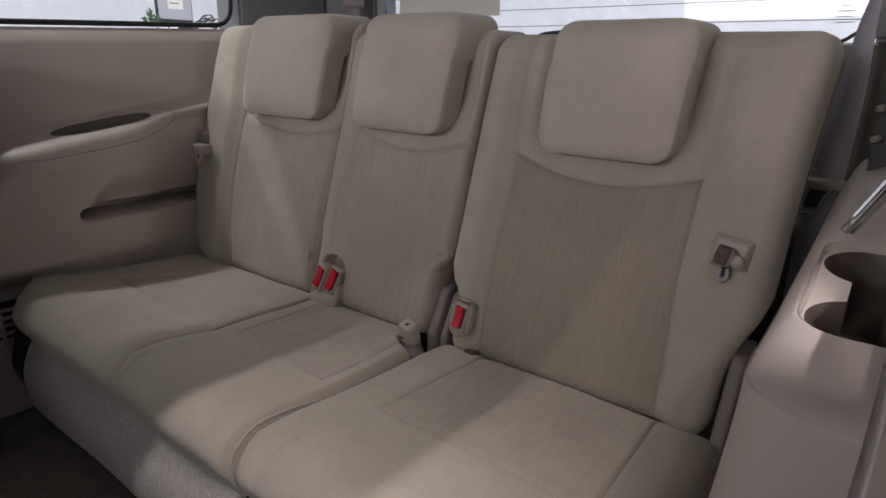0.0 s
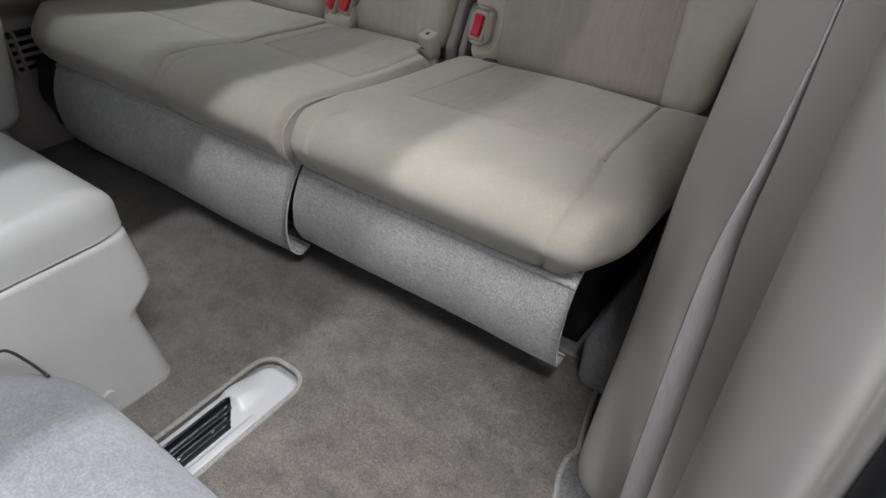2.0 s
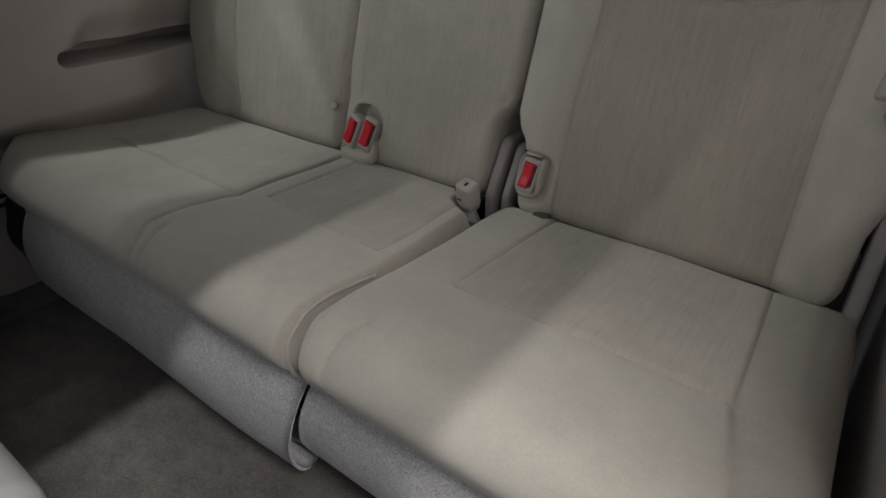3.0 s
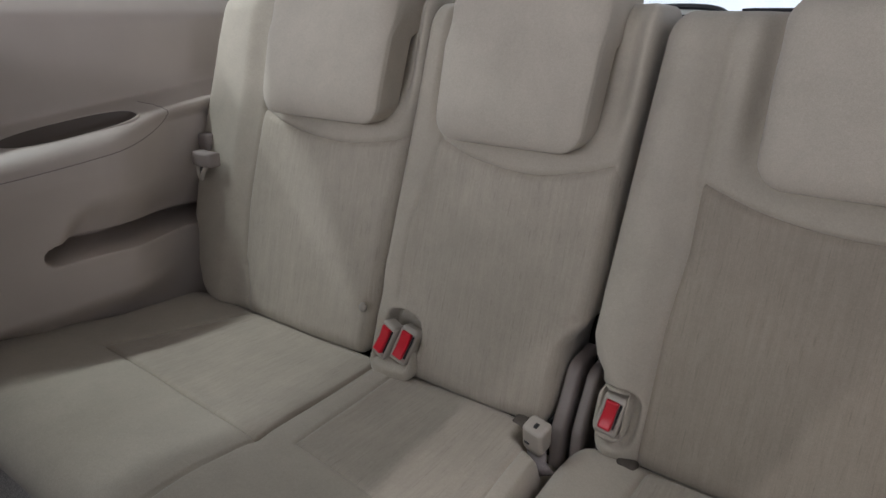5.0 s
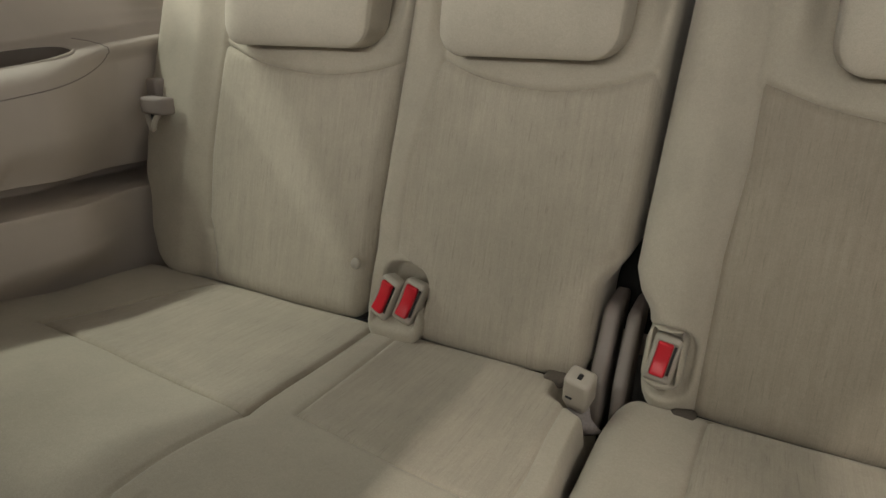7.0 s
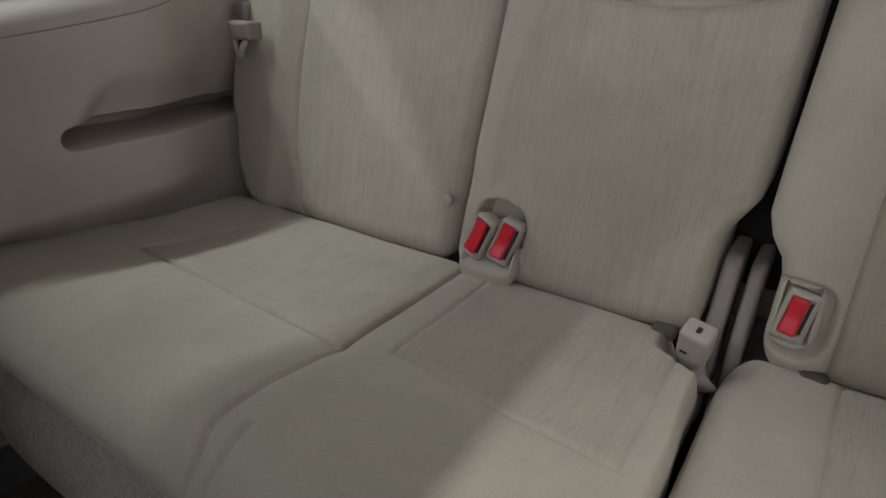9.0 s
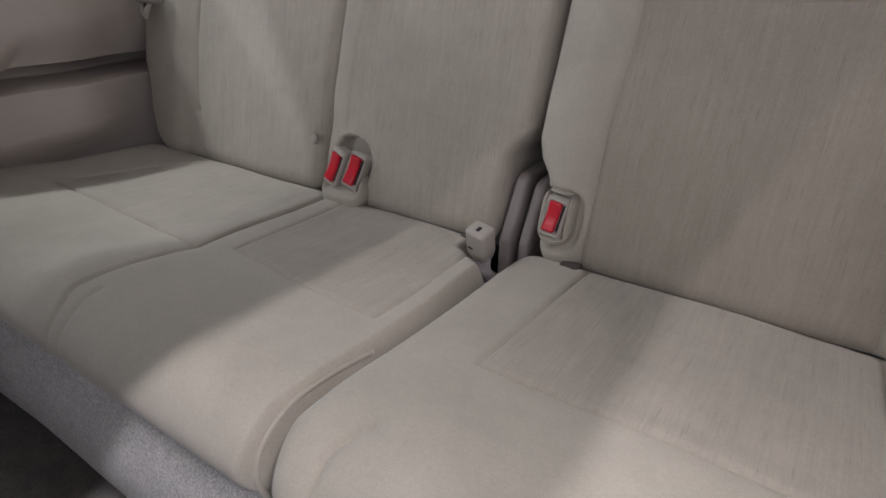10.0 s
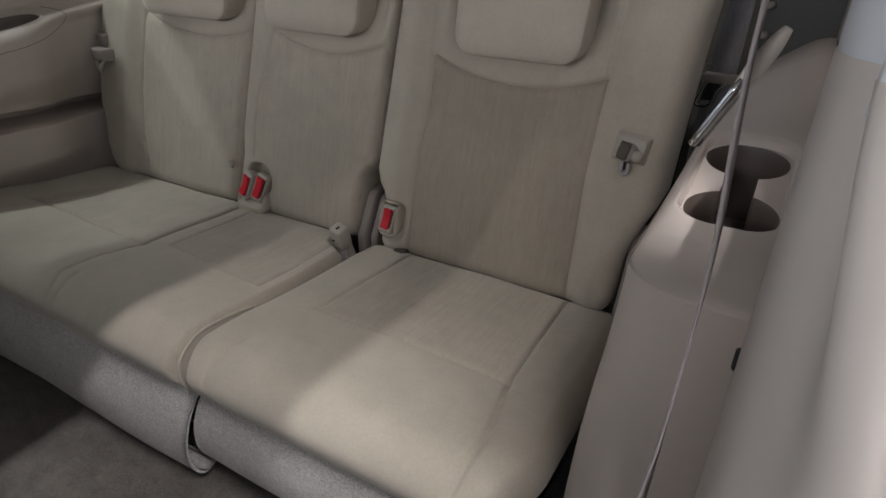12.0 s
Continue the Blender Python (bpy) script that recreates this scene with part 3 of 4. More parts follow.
# hinge covers on both sides of the split, and at the outer side of the narrow seat
for x0, x1, y0, z1, seat in ((-0.4660, -0.4475, 1.004, 0.346, wide_seat), (-0.4400, -0.4240, 1.008, 0.342, narrow_seat), (0.016, 0.036, 0.985, 0.372, narrow_seat)):
    v, f = rbox((x0, 0, 0.20), (x1, 0.075, z1), (0.0035, 0.014, 0.010), 0.003)
    z = v[:, 2]
    v[:, 1] += y0 + 0.55 * np.clip(z - 0.27, 0, 1)
    mesh_object("hinge_cover", v, f, MAUVE, seat, "mauve-grey plastic hinge cover")


# ---- belt buckles ----
def buckle(x, y, z, turn, lean, parent_label, w=0.030, h=0.058):
    t = thing("belt_buckle", parent_label, "belt buckle", "third-row belt buckles", at=(x, y + 0.012, z - 0.03))
    c = (x, y, z)

    def place(v):
        return turned(turned(v, c, 0, lean, turn), c, -15, 0, 0)

    v, f = rbox((x - w / 2, y - 0.004, z - h / 2), (x + w / 2, y + 0.022, z + h / 2), (0.006, 0.007, 0.007), 0.002)
    well = (np.abs(v[:, 0] - x) < w / 2 - 0.004) & (np.abs(v[:, 2] - z) < h / 2 - 0.006) & (v[:, 1] < y)
    v[well, 1] += 0.005
    mesh_object("housing", place(v), f, BUCKLE, t)
    v, f = rbox((x - w / 2 + 0.0048, y - 0.006, z - h / 2 + 0.007), (x + w / 2 - 0.0085, y + 0.004, z + h / 2 - 0.007), (0.002, 0.004, 0.003), 0.0015)
    v[:, 1] += 0.0025 * np.cos((v[:, 2] - z) / h * 5)
    mesh_object("release_button", place(v), f, RED, t, "red release button")
    v, f = rbox((x + w / 2 - 0.0078, y - 0.001, z - h / 2 + 0.010), (x + w / 2 - 0.0045, y + 0.001, z + h / 2 - 0.009), 0.0008, 0.002)
    mesh_object("latch_slot", place(v), f, BLACK, t, "black latch slot")
    return t


buckle(-0.729, 0.990, 0.317, -9, 19, "beige belt buckle with red button in a seat pouch", 0.030, 0.057)
buckle(-0.694, 0.992, 0.318, 4, 16, "beige belt buckle with red button in a seat pouch", 0.030, 0.057)
buckle(-0.3905, 0.998, 0.323, 4, 8, "single belt buckle with red button in narrow seat", 0.029, 0.051)


def pouch(x, z0, z1, rx, y, seat, cut=False):
    """The padded upholstery pocket that holds the buckles."""
    v, f = rbox((x - rx, y, z0), (x + rx, y + 0.05, z1), (0.030 if cut else 0.018, 0.016, 0.026 if cut else 0.018), 0.003)
    px, pz = v[:, 0].copy(), v[:, 2].copy()
    well = np.maximum(np.abs(px - x) / (rx - 0.006), np.abs(pz - 0.324) / 0.025)
    hollow = smooth(1.06 - well, 0, 0.14) * (v[:, 1] < y + 0.03)
    if cut:                                                 # a low bag, open at its top, with a curved lip
        hollow = smooth(pz, z1 - 0.030, z1 - 0.016) * smooth(rx - 0.006 - np.abs(px - x), 0, 0.006) * (v[:, 1] < y + 0.03) * 1.2
        v[:, 2] += 0.008 * (np.abs(px - x) / rx) ** 2 * smooth(pz, z0 + 0.03, z1)
    v[:, 1] += 0.020 * hollow + LEAN_BACK * (pz - 0.30)
    mesh_object("buckle_pouch", v, f, FABRIC, seat, "padded fabric pocket round the buckle")


pouch(-0.7125, 0.258, 0.312, 0.039, 0.976, wide_seat, True)
pouch(-0.3905, 0.289, 0.354, 0.0205, 0.986, narrow_seat)

# small centre-belt buckle that stands up in the split
mini = thing("anchor_buckle", "small beige plastic centre-belt buckle standing in the split", "belt buckle", at=(-0.459, 0.955, 0.25))
AC = (-0.462, 0.962, 0.280)


def anchor_place(v):
    return turned(v, AC, 16, 6, -8)


v, f = rbox((-0.4765, 0.944, 0.258), (-0.4475, 0.970, 0.312), (0.005, 0.006, 0.005), 0.0016)
k = np.clip((v[:, 2] - 0.258) / 0.020, 0, 1) ** 0.8
v[:, 0] = AC[0] + (v[:, 0] - AC[0]) * (0.55 + 0.45 * k)
v[:, 1] += 0.008 * (1 - k) * (v[:, 1] < 0.955)
mesh_object("housing", anchor_place(v), f, BUCKLE, mini)
for lo, hi in (((-0.4640, 0.951, 0.3105), (-0.4590, 0.959, 0.3128)), ((-0.4715, 0.9425, 0.286), (-0.4640, 0.946, 0.2882))):
    v, f = rbox(lo, hi, 0.0006, 0.002)
    mesh_object("slot", anchor_place(v), f, BLACK, mini, "black slot")
v, f = ribbon(curve_points([(-0.462, 0.958, 0.266), (-0.458, 0.950, 0.256), (-0.450, 0.944, 0.252), (-0.444, 0.952, 0.240)], 5), [(1, 0.35, 0.3)] * 16, 0.024, 0.0016)
mesh_object("strap", v, f, WEB, mini, "grey webbing strap")
# webbing stub in the seat crease of each seat
for x, y in ((-0.362, 0.984), (-0.500, 0.990)):
    st = thing("crease_strap", "short grey webbing loop tucked in the seat crease", "strap", at=(x, y, 0.28))
    v, f = rbox((x - 0.013, y - 0.006, 0.260), (x + 0.013, y + 0.022, 0.272), (0.006, 0.007, 0.005), 0.003)
    mesh_object("webbing", v, f, WEB_DARK, st)
# snap button low on the outer pad
snap = thing("snap_button", "small round beige snap button on the backrest", "button", at=(-0.789, 1.012, 0.343))
part("cap", disc((-0.790, 1.0125, 0.343), (0, -1, 0.25), 0.0078, 0.0035, 24), BUCKLE, snap, "", True)

# belt clip on the outer edge of the wide seat
clip = thing("belt_clip", "mauve plastic belt clip on the edge of the backrest", "belt clip", at=(-1.140, 1.04, 0.52))
v, f = rbox((-1.188, 1.018, 0.510), (-1.136, 1.046, 0.536), (0.006, 0.010, 0.003), 0.003)
v[:, 1] -= 0.010 * np.cos((v[:, 0] + 1.158) / 0.036 * 1.2)
mesh_object("band", v, f, MAUVE, clip)
v, f = tube(curve_points([(-1.176, 1.016, 0.511), (-1.169, 1.012, 0.499), (-1.163, 1.012, 0.488), (-1.157, 1.012, 0.499), (-1.152, 1.016, 0.511)], 6), 0.0042, 8)
mesh_object("tongue_loop", v, f, BUCKLE, clip)
v, f = rbox((-1.168, 1.014, 0.500), (-1.160, 1.022, 0.514), 0.002, 0.003)
mesh_object("slot", v, f, BLACK, clip, "dark slot")
v, f = rbox((-1.213, 1.045, 0.528), (-1.186, 1.075, 0.560), 0.006, 0.004)
mesh_object("holder", v, f, MAUVE, clip)

# belt holder on the outer bolster of the narrow seat
hold = thing("belt_holder", "beige plastic belt holder with a tongue loop on the bolster", "belt clip", at=(-0.008, 1.05, 0.51))
c = np.array((-0.005, 1.042, 0.508))
v, f = rbox(c - (0.024, 0.010, 0.020), c + (0.024, 0.012, 0.020), (0.004, 0.006, 0.004), 0.003)
s = 1 - 0.22 * smooth(c[1] - v[:, 1], -0.002, 0.010)
v[:, 0], v[:, 2] = c[0] + (v[:, 0] - c[0]) * s, c[2] + (v[:, 2] - c[2]) * s
mesh_object("plate", turned(v, c, -15, 8, 8), f, BUCKLE, hold)
part("boss", disc(c + (-0.004, -0.012, -0.003), (-0.25, -1, 0.2), 0.0145, 0.012, 28), MAUVE, hold, "", True)
part("knob", disc(c + (0.011, -0.016, -0.006), (0.3, -1, 0.2), 0.0085, 0.006, 24), BUCKLE, hold, "", True)
v, f = rbox(c - (0.018, 0.024, 0.013), c + (-0.003, -0.012, 0.010), 0.002, 0.003)
mesh_object("web_fold", turned(v, c, 0, 14, 12), f, WEB_DARK, hold, "folded dark webbing")
v, f = tube(curve_points([c + (-0.006, -0.012, -0.018), c + (-0.0085, -0.013, -0.029), c + (-0.004, -0.013, -0.034), c + (0.001, -0.013, -0.029), c + (0.0005, -0.012, -0.018)], 6), 0.0032, 8)
mesh_object("tongue_loop", v, f, WHITE_PLASTIC, hold, "pale tongue loop")
v, f = rbox(c + (-0.005, -0.018, -0.028), c + (-0.0015, -0.010, 0.006), 0.0015, 0.003)
mesh_object("slot", v, f, BLACK, hold, "dark slot")


# ---- side trims ----
def sheet(name, P, mat, parent=None, label="", flip=False, thick=None):
    """A surface from a grid of points, closed to a shell if thick is given (an offset)."""
    nu, nv = P.shape[:2]
    V, F = P.reshape(-1, 3), grid_faces(nu, nv, flip)
    if thick is None:
        return mesh_object(name, V, F, mat, parent, label)
    n = nu * nv
    V2 = np.concatenate([V, V + np.array(thick)])
    F2 = np.concatenate([F, F[:, ::-1] + n]).tolist()
    rim = [(i, 0) for i in range(nu)] + [(nu - 1, j) for j in range(1, nv)] + [(i, nv - 1) for i in range(nu - 2, -1, -1)] + [(0, j) for j in range(nv - 2, 0, -1)]
    ids = [i * nv + j for i, j in rim]
    F2 += [(a, b, b + n, a + n) for a, b in zip(ids, ids[1:] + ids[:1])]
    return mesh_object(name, V2, F2, mat, parent, label)


# far side: window sill, armrest ledge with a tray, map pocket
prof = curve_points([(-1.335, 0.802), (-1.322, 0.796), (-1.306, 0.780), (-1.297, 0.766), (-1.294, 0.750), (-1.293, 0.72), (-1.291, 0.68), (-1.2885, 0.635), (-1.286, 0.613), (-1.278, 0.604), (-1.245, 0.595), (-1.205, 0.586),
                     (-1.180, 0.575), (-1.168, 0.558), (-1.163, 0.535), (-1.162, 0.51), (-1.164, 0.44), (-1.166, 0.36), (-1.170, 0.28), (-1.176, 0.18), (-1.18, 0.0), (-1.18, -0.012)], 26)
FOOT, BROW = 0.402, 0.430
dense = np.unique(np.concatenate([np.arange(0.36, 0.50, 0.004)] + [np.arange(c - 0.006, c + 0.0061, 0.0012) for c in (FOOT, BROW)]).round(5))
upper, lower = prof[prof[:, 1] > 0.502], prof[prof[:, 1] < 0.356]
belly = prof[(prof[:, 1] < 0.54) & (prof[:, 1] > 0.30)][::-1]
prof = np.concatenate([upper, np.stack([np.interp(dense, belly[:, 1], belly[:, 0]), dense], 1)[::-1], lower])
ys = np.concatenate([np.arange(0.30, 0.70, 0.004), np.arange(0.70, 0.98, 0.002), np.arange(0.98, 1.62, 0.004)])
P, in_tray = np.zeros((len(ys), len(prof), 3)), np.zeros((len(ys), len(prof)))
px, pz = prof[:, 0], prof[:, 1]
for i, y in enumerate(ys):
    a = float(np.sqrt(1 - (1 - np.clip((y - 0.592) / 0.085, 0, 1)) ** 2))
    low = float(smooth(y, 0.47, 0.52))
    face = float(np.sqrt(1 - (1 - np.clip((y - 0.500) / 0.080, 0, 1)) ** 2))
    full = a + (face - a) * smooth(0.56 - pz, 0, 0.10)
    x = px.copy()
    wall = -1.300 - 0.02 * smooth(pz, 0.6, 0.8)
    keep = full + (np.maximum(full, 0.93 * low) - full) * smooth(0.36 - pz, 0, 0.08)
    x = wall + (px - wall) * np.where(pz > 0.78, 1, keep)
    z = pz - 0.020 * (1 - a) * smooth(pz, 0.45, 0.55) * smooth(0.63 - pz, 0, 0.05) + 0.14 * (y - 0.85) * smooth(0.68 - pz, 0, 0.07) * smooth(pz, 0.49, 0.55) - 0.036 * (1.25 - y) * smooth(pz, 0.69, 0.755)
    x = x - (0.048 + 0.040 * float(smooth(0.74 - y, 0, 0.10))) * smooth(0.332 - pz, 0, 0.07) * float(smooth(y, 0.40, 0.50))
    x = x + (np.minimum(x, -1.226) - x) * float(smooth(y, 0.86, 1.02)) * smooth(0.62 - pz, 0, 0.06)
    # tray in the ledge
    e = np.sqrt((np.abs(y - 0.841) / 0.106) ** 2.6 + (np.abs(x + 1.230) / 0.031) ** 2.6)
    in_tray[i] = (e < 1.0) & (pz > 0.545) & (pz < 0.625)
    # map pocket: a scoop that deepens downwards, with a dark slot along its foot
    cut = smooth(pz, FOOT - 0.0015, FOOT + 0.0025)
    scoop = smooth(0.500 - 0.02 * (1.03 - y) - pz, 0, 0.075) * cut
    scoop = scoop * smooth(y - (0.742 + 0.55 * np.clip(pz - FOOT, 0, 1)), 0, 0.045)
    x = x - 0.038 * scoop
    half = (BROW - FOOT) / 2
    round_end = 0.741 + 0.014 * (1 - np.sqrt(np.clip(1 - ((pz - FOOT - half) / half) ** 2, 0, 1)))
    slot = cut * smooth(BROW - pz, -0.0025, 0.0025) * smooth(y - round_end, 0, 0.004)
    x = x - 0.075 * slot
    lip = np.exp(-((pz - FOOT + 0.006) / 0.006) ** 2) * float(smooth(y, 0.73, 0.76)) * 0.0015
    fall = 0.012 * float(smooth(y, 0.80, 1.04)) * smooth(pz, 0.34, 0.39) * smooth(0.50 - pz, 0, 0.05)
    P[i, :, 0], P[i, :, 1], P[i, :, 2] = x + lip, y, z - fall
far_trim = thing("side_trim", "beige moulded side trim with armrest, tray and pocket", "side trim", "", "structure")
F = grid_faces(len(ys), len(prof), True)
low = in_tray.ravel()[F].min(1) > 0.5
used, inv = np.unique(F[~low], return_inverse=True)
mesh_object("trim_panel", P.reshape(-1, 3)[used], inv.reshape(-1, 4), TRIM, far_trim)
# oval tray sunk in the ledge
ledge = (pz > 0.535) & (pz < 0.618)


def oval(size):
    t = np.linspace(0, 2 * np.pi, 97)[:-1]
    y = 0.841 + 0.106 * size * np.sign(np.cos(t)) * np.abs(np.cos(t)) ** (2 / 2.6)
    x = -1.230 + 0.031 * size * np.sign(np.sin(t)) * np.abs(np.sin(t)) ** (2 / 2.6)
    return x, y, np.interp(x, px[ledge], pz[ledge]) + 0.14 * (y - 0.85)


rings = []
for size, drop in ((1.05, -0.0012), (1.025, 0.0012), (1.0, 0.0012), (0.985, -0.001), (0.96, -0.006), (0.92, -0.016), (0.80, -0.020), (0.02, -0.022)):
    x, y, z = oval(size)
    rings.append(np.stack([x, y, z + drop], 1))
rings = np.concatenate([np.array(rings), np.array(rings)[:, :1]], 1)
sheet("tray_rim", rings[:4], TRIM, far_trim)
sheet("tray", rings[3:], WELL_SHADE, far_trim, "tray in the armrest, its shade painted dark brown")
# flush cover plate outlined on the ledge
line = []
for y, q in curve_points([(0.655, 0.565), (0.70, 0.557), (0.80, 0.553), (0.90, 0.553), (0.955, 0.557), (0.985, 0.566), (0.995, 0.580), (0.990, 0.592), (0.975, 0.600)], 10):
    row = P[np.abs(ys - y).argmin()]
    line.append([np.interp(q, pz[::-1], row[::-1, k]) for k in range(3)])
v, f = tube(line, 0.0009, 6)
mesh_object("ledge_seam", v, f, MAUVE, far_trim)
# louvred vent low at the front of the trim
vent = thing("air_vent", "beige louvred air vent low on the side trim", "air vent", at=(-1.25, 0.63, 0.2))
v, f = rbox((-1.285, 0.574, 0.160), (-1.248, 0.700, 0.245), 0.006, 0.006)
mesh_object("recess", v, f, BLACK, vent, "dark vent recess")
for k in range(5):
    v, f = rbox((-1.266, 0.574, 0.1645 + 0.0165 * k), (-1.240, 0.700, 0.1690 + 0.0165 * k), 0.002, 0.006)
    mesh_object("slat", turned(v, (-1.25, 0.63, 0.167 + 0.0165 * k), 0, 20, 0), f, TRIM, vent)
for y in (0.572, 0.590, 0.645):
    v, f = rbox((-1.262, y - 0.003, 0.158), (-1.239, y + 0.003, 0.247), 0.002, 0.006)
    mesh_object("upright", v, f, TRIM, vent)

# near side: column with cup holder
CX, CY, CR = 0.064, 0.655, 0.055


def outline(z, n_corner=16):
    """Plan of the near-side column at height z: inner face, rounded corner, front face."""
    dy = -0.135 * np.clip(1 - z / 0.50, 0, 1) ** 1.4
    dx = 0.012 * smooth(z, 0.30, 0.53) - 0.004 * smooth(0.2 - z, 0, 0.2)
    pts = [(CX + dx, y) for y in np.linspace(1.62, CY + CR + dy + 0.001, 40)]
    pts += [(CX + dx + CR - CR * np.cos(a), CY + dy + CR - CR * np.sin(a)) for a in np.linspace(0, np.pi / 2, n_corner)]
    pts += [(x + dx, CY + dy + 0.06 * (x - CX - CR) ) for x in np.linspace(CX + CR + 0.004, 0.188, 14)]
    return pts


zs = np.concatenate([np.linspace(-0.012, 0.4915, 60), np.linspace(0.4965, 0.5195, 8)])
P = np.array([[(x, y, z) for x, y in outline(z)] for z in zs])
column = thing("side_trim", "beige moulded side trim column with a cup holder on top", "side trim", "", "structure")
sheet("column", P, TRIM, column, "", True)
# cap: rounded over at its edges, with the twin cup wells
xs, ys = np.arange(0.066, 0.216, 0.0016), np.arange(0.646, 1.60, 0.0022)
X, Y = np.meshgrid(xs, ys, indexing="ij")
qx, qy = CX + 0.012 + 0.055 - X, CY + 0.055 - Y
d = np.where((qx > 0) & (qy > 0), 0.055 - np.hypot(np.maximum(qx, 0), np.maximum(qy, 0)), np.minimum(X - CX - 0.012, Y - CY))
r = 0.034
WX, WY = 0.141, 0.893


def rim_z(y):
    """Height of the cap's top, which climbs towards the rear."""
    return 0.537 + 0.13 * (np.clip(y, 0.745, 1.22) - 0.838)


Z = 0.515 + np.sqrt(np.clip(r ** 2 - (r - np.clip(d, 0, r)) ** 2, 0, None)) * (rim_z(Y) + 0.003 - 0.515) / r
Z += 0.05 * smooth(Y, 1.06, 1.30) * smooth(X, 0.10, 0.20)
turn = np.linspace(0, 2 * np.pi, 193)[:-1]


def reach_of(fn):
    """Distance from the middle of the twin well to an outline, for each direction."""
    lo, hi = np.zeros_like(turn), np.full_like(turn, 0.2)
    for _ in range(40):
        mid = (lo + hi) / 2
        outside = fn(mid * np.cos(turn), mid * np.sin(turn)) > 0
        lo, hi = np.where(outside, lo, mid), np.where(outside, mid, hi)
    return lo


RIM = reach_of(lambda x, y: np.hypot(np.clip(np.abs(x) - 0.013, 0, 1), np.clip(np.abs(y) - 0.074, 0, 1)) - 0.034)
wr, wa = np.hypot(X - WX, Y - WY), np.arctan2(Y - WY, X - WX) % (2 * np.pi)
edge = np.interp(wa, np.append(turn, 2 * np.pi), np.append(RIM, RIM[0]))
in_well = wr < edge
Z -= 0.003 * np.exp(-(np.clip(wr - edge, 0, 1) / 0.003) ** 2)
corner = (qx > 0) & (qy > 0)
reach = np.maximum(np.hypot(qx, qy), 1e-9)
out = d < 0
X2 = np.where(out & corner, CX + 0.067 - qx / reach * 0.055, np.where(out, np.maximum(X, CX + 0.012), X))
Y2 = np.where(out & corner, CY + 0.055 - qy / reach * 0.055, np.where(out, np.maximum(Y, CY), Y))
grow = np.where(in_well, edge / np.maximum(wr, 1e-6), 1.0)
X2 = np.where(in_well, WX + (X - WX) * grow, X2)
Y2 = np.where(in_well, WY + (Y - WY) * grow, Y2)
Z = np.where(in_well, rim_z(Y2), Z)
P = np.stack([X2, Y2, Z], 2)
F = grid_faces(len(xs), len(ys))
ok = (d.ravel()[F] > 0).any(1) & ~in_well.ravel()[F].all(1)
used, inv = np.unique(F[ok], return_inverse=True)
mesh_object("cup_holder_cap", P.reshape(-1, 3)[used], inv.reshape(-1, 4), TRIM, column, "cap round the cup wells")


def ring_at(radius, drop):
    y = WY + radius * np.sin(turn)
    return np.stack([WX + radius * np.cos(turn), y, rim_z(y) - drop], 1)


# two round wells joined by a neck; a tab reaches in from either side
CUP_C, CUP_R, NECK = 0.062, 0.0435, 0.016
bend = math.asin(NECK / CUP_R)
arc = np.linspace(-math.pi / 2 + bend, 1.5 * math.pi - bend, 60)
cup = np.concatenate([np.stack([CUP_R * np.cos(arc), CUP_C + CUP_R * np.sin(arc)], 1), np.stack([-CUP_R * np.cos(arc), -CUP_C - CUP_R * np.sin(arc)], 1)])


def cup_at(size, z, drop):
    q = np.stack([cup[:, 0] * size, np.sign(cup[:, 1]) * CUP_C + (cup[:, 1] - np.sign(cup[:, 1]) * CUP_C) * size], 1)
    return np.stack([WX + q[:, 0], WY + q[:, 1], (rim_z(WY + q[:, 1]) - drop) if z is None else np.full(len(q), z)], 1)


def filled(*loops):
    """A flat piece between closed loops of points."""
    bm = bmesh.new()
    for lp in loops:
        vs = [bm.verts.new(p) for p in lp]
        for a, b in zip(vs, vs[1:] + vs[:1]):
            bm.edges.new((a, b))
    bmesh.ops.triangle_fill(bm, edges=list(bm.edges), use_beauty=True, normal=(0, 0, 1))
    return bm


def closed(rows):
    rows = np.array(rows)
    return np.concatenate([rows, rows[:, :1]], 1)


sheet("rim", closed([ring_at(RIM + 0.001, 0.0004), ring_at(RIM - 0.0012, 0.0022), ring_at(RIM - 0.0024, 0.0070), ring_at(RIM - 0.0032, 0.0095)]), TRIM, column, "", True)
part("tab_plate", filled(ring_at(RIM - 0.0032, 0.0095), cup_at(1.0, None, 0.0095)), TRIM, column, "tabs reaching in between the cup wells")
sheet("cup_well", closed([cup_at(1.0, None, 0.0095), cup_at(0.985, None, 0.0115), cup_at(0.97, None, 0.019), cup_at(0.93, 0.49, 0), cup_at(0.90, 0.456, 0)]), WELL_SHADE, column, "twin cup well, its shade painted brown", True)
part("well_floor", filled(cup_at(0.90, 0.456, 0)), WELL_SHADE, column)
# jamb of the door opening beside the column
zs = np.linspace(-0.03, 0.724, 50)
rows, seal = [], []
for z in zs:
    e = float(np.interp(z, [0.0, 0.21, 0.415, 0.57, 0.66, 0.70, 0.73], [0.240, 0.238, 0.234, 0.222, 0.206, 0.200, 0.197]))
    base = [(0.205, 0.70), (0.186, 0.62), (0.175, 0.565), (0.172, 0.530), (0.178, 0.502), (0.196, 0.478), (e - 0.016, 0.460), (e - 0.002, 0.453), (e + 0.008, 0.455),
            (e + 0.014, 0.463), (e + 0.021, 0.458), (e + 0.029, 0.459), (e + 0.034, 0.475)]
    rows.append([(x, y, z) for x, y in curve_points(base, 5)])
    seal.append((e + 0.040, 0.455, z))
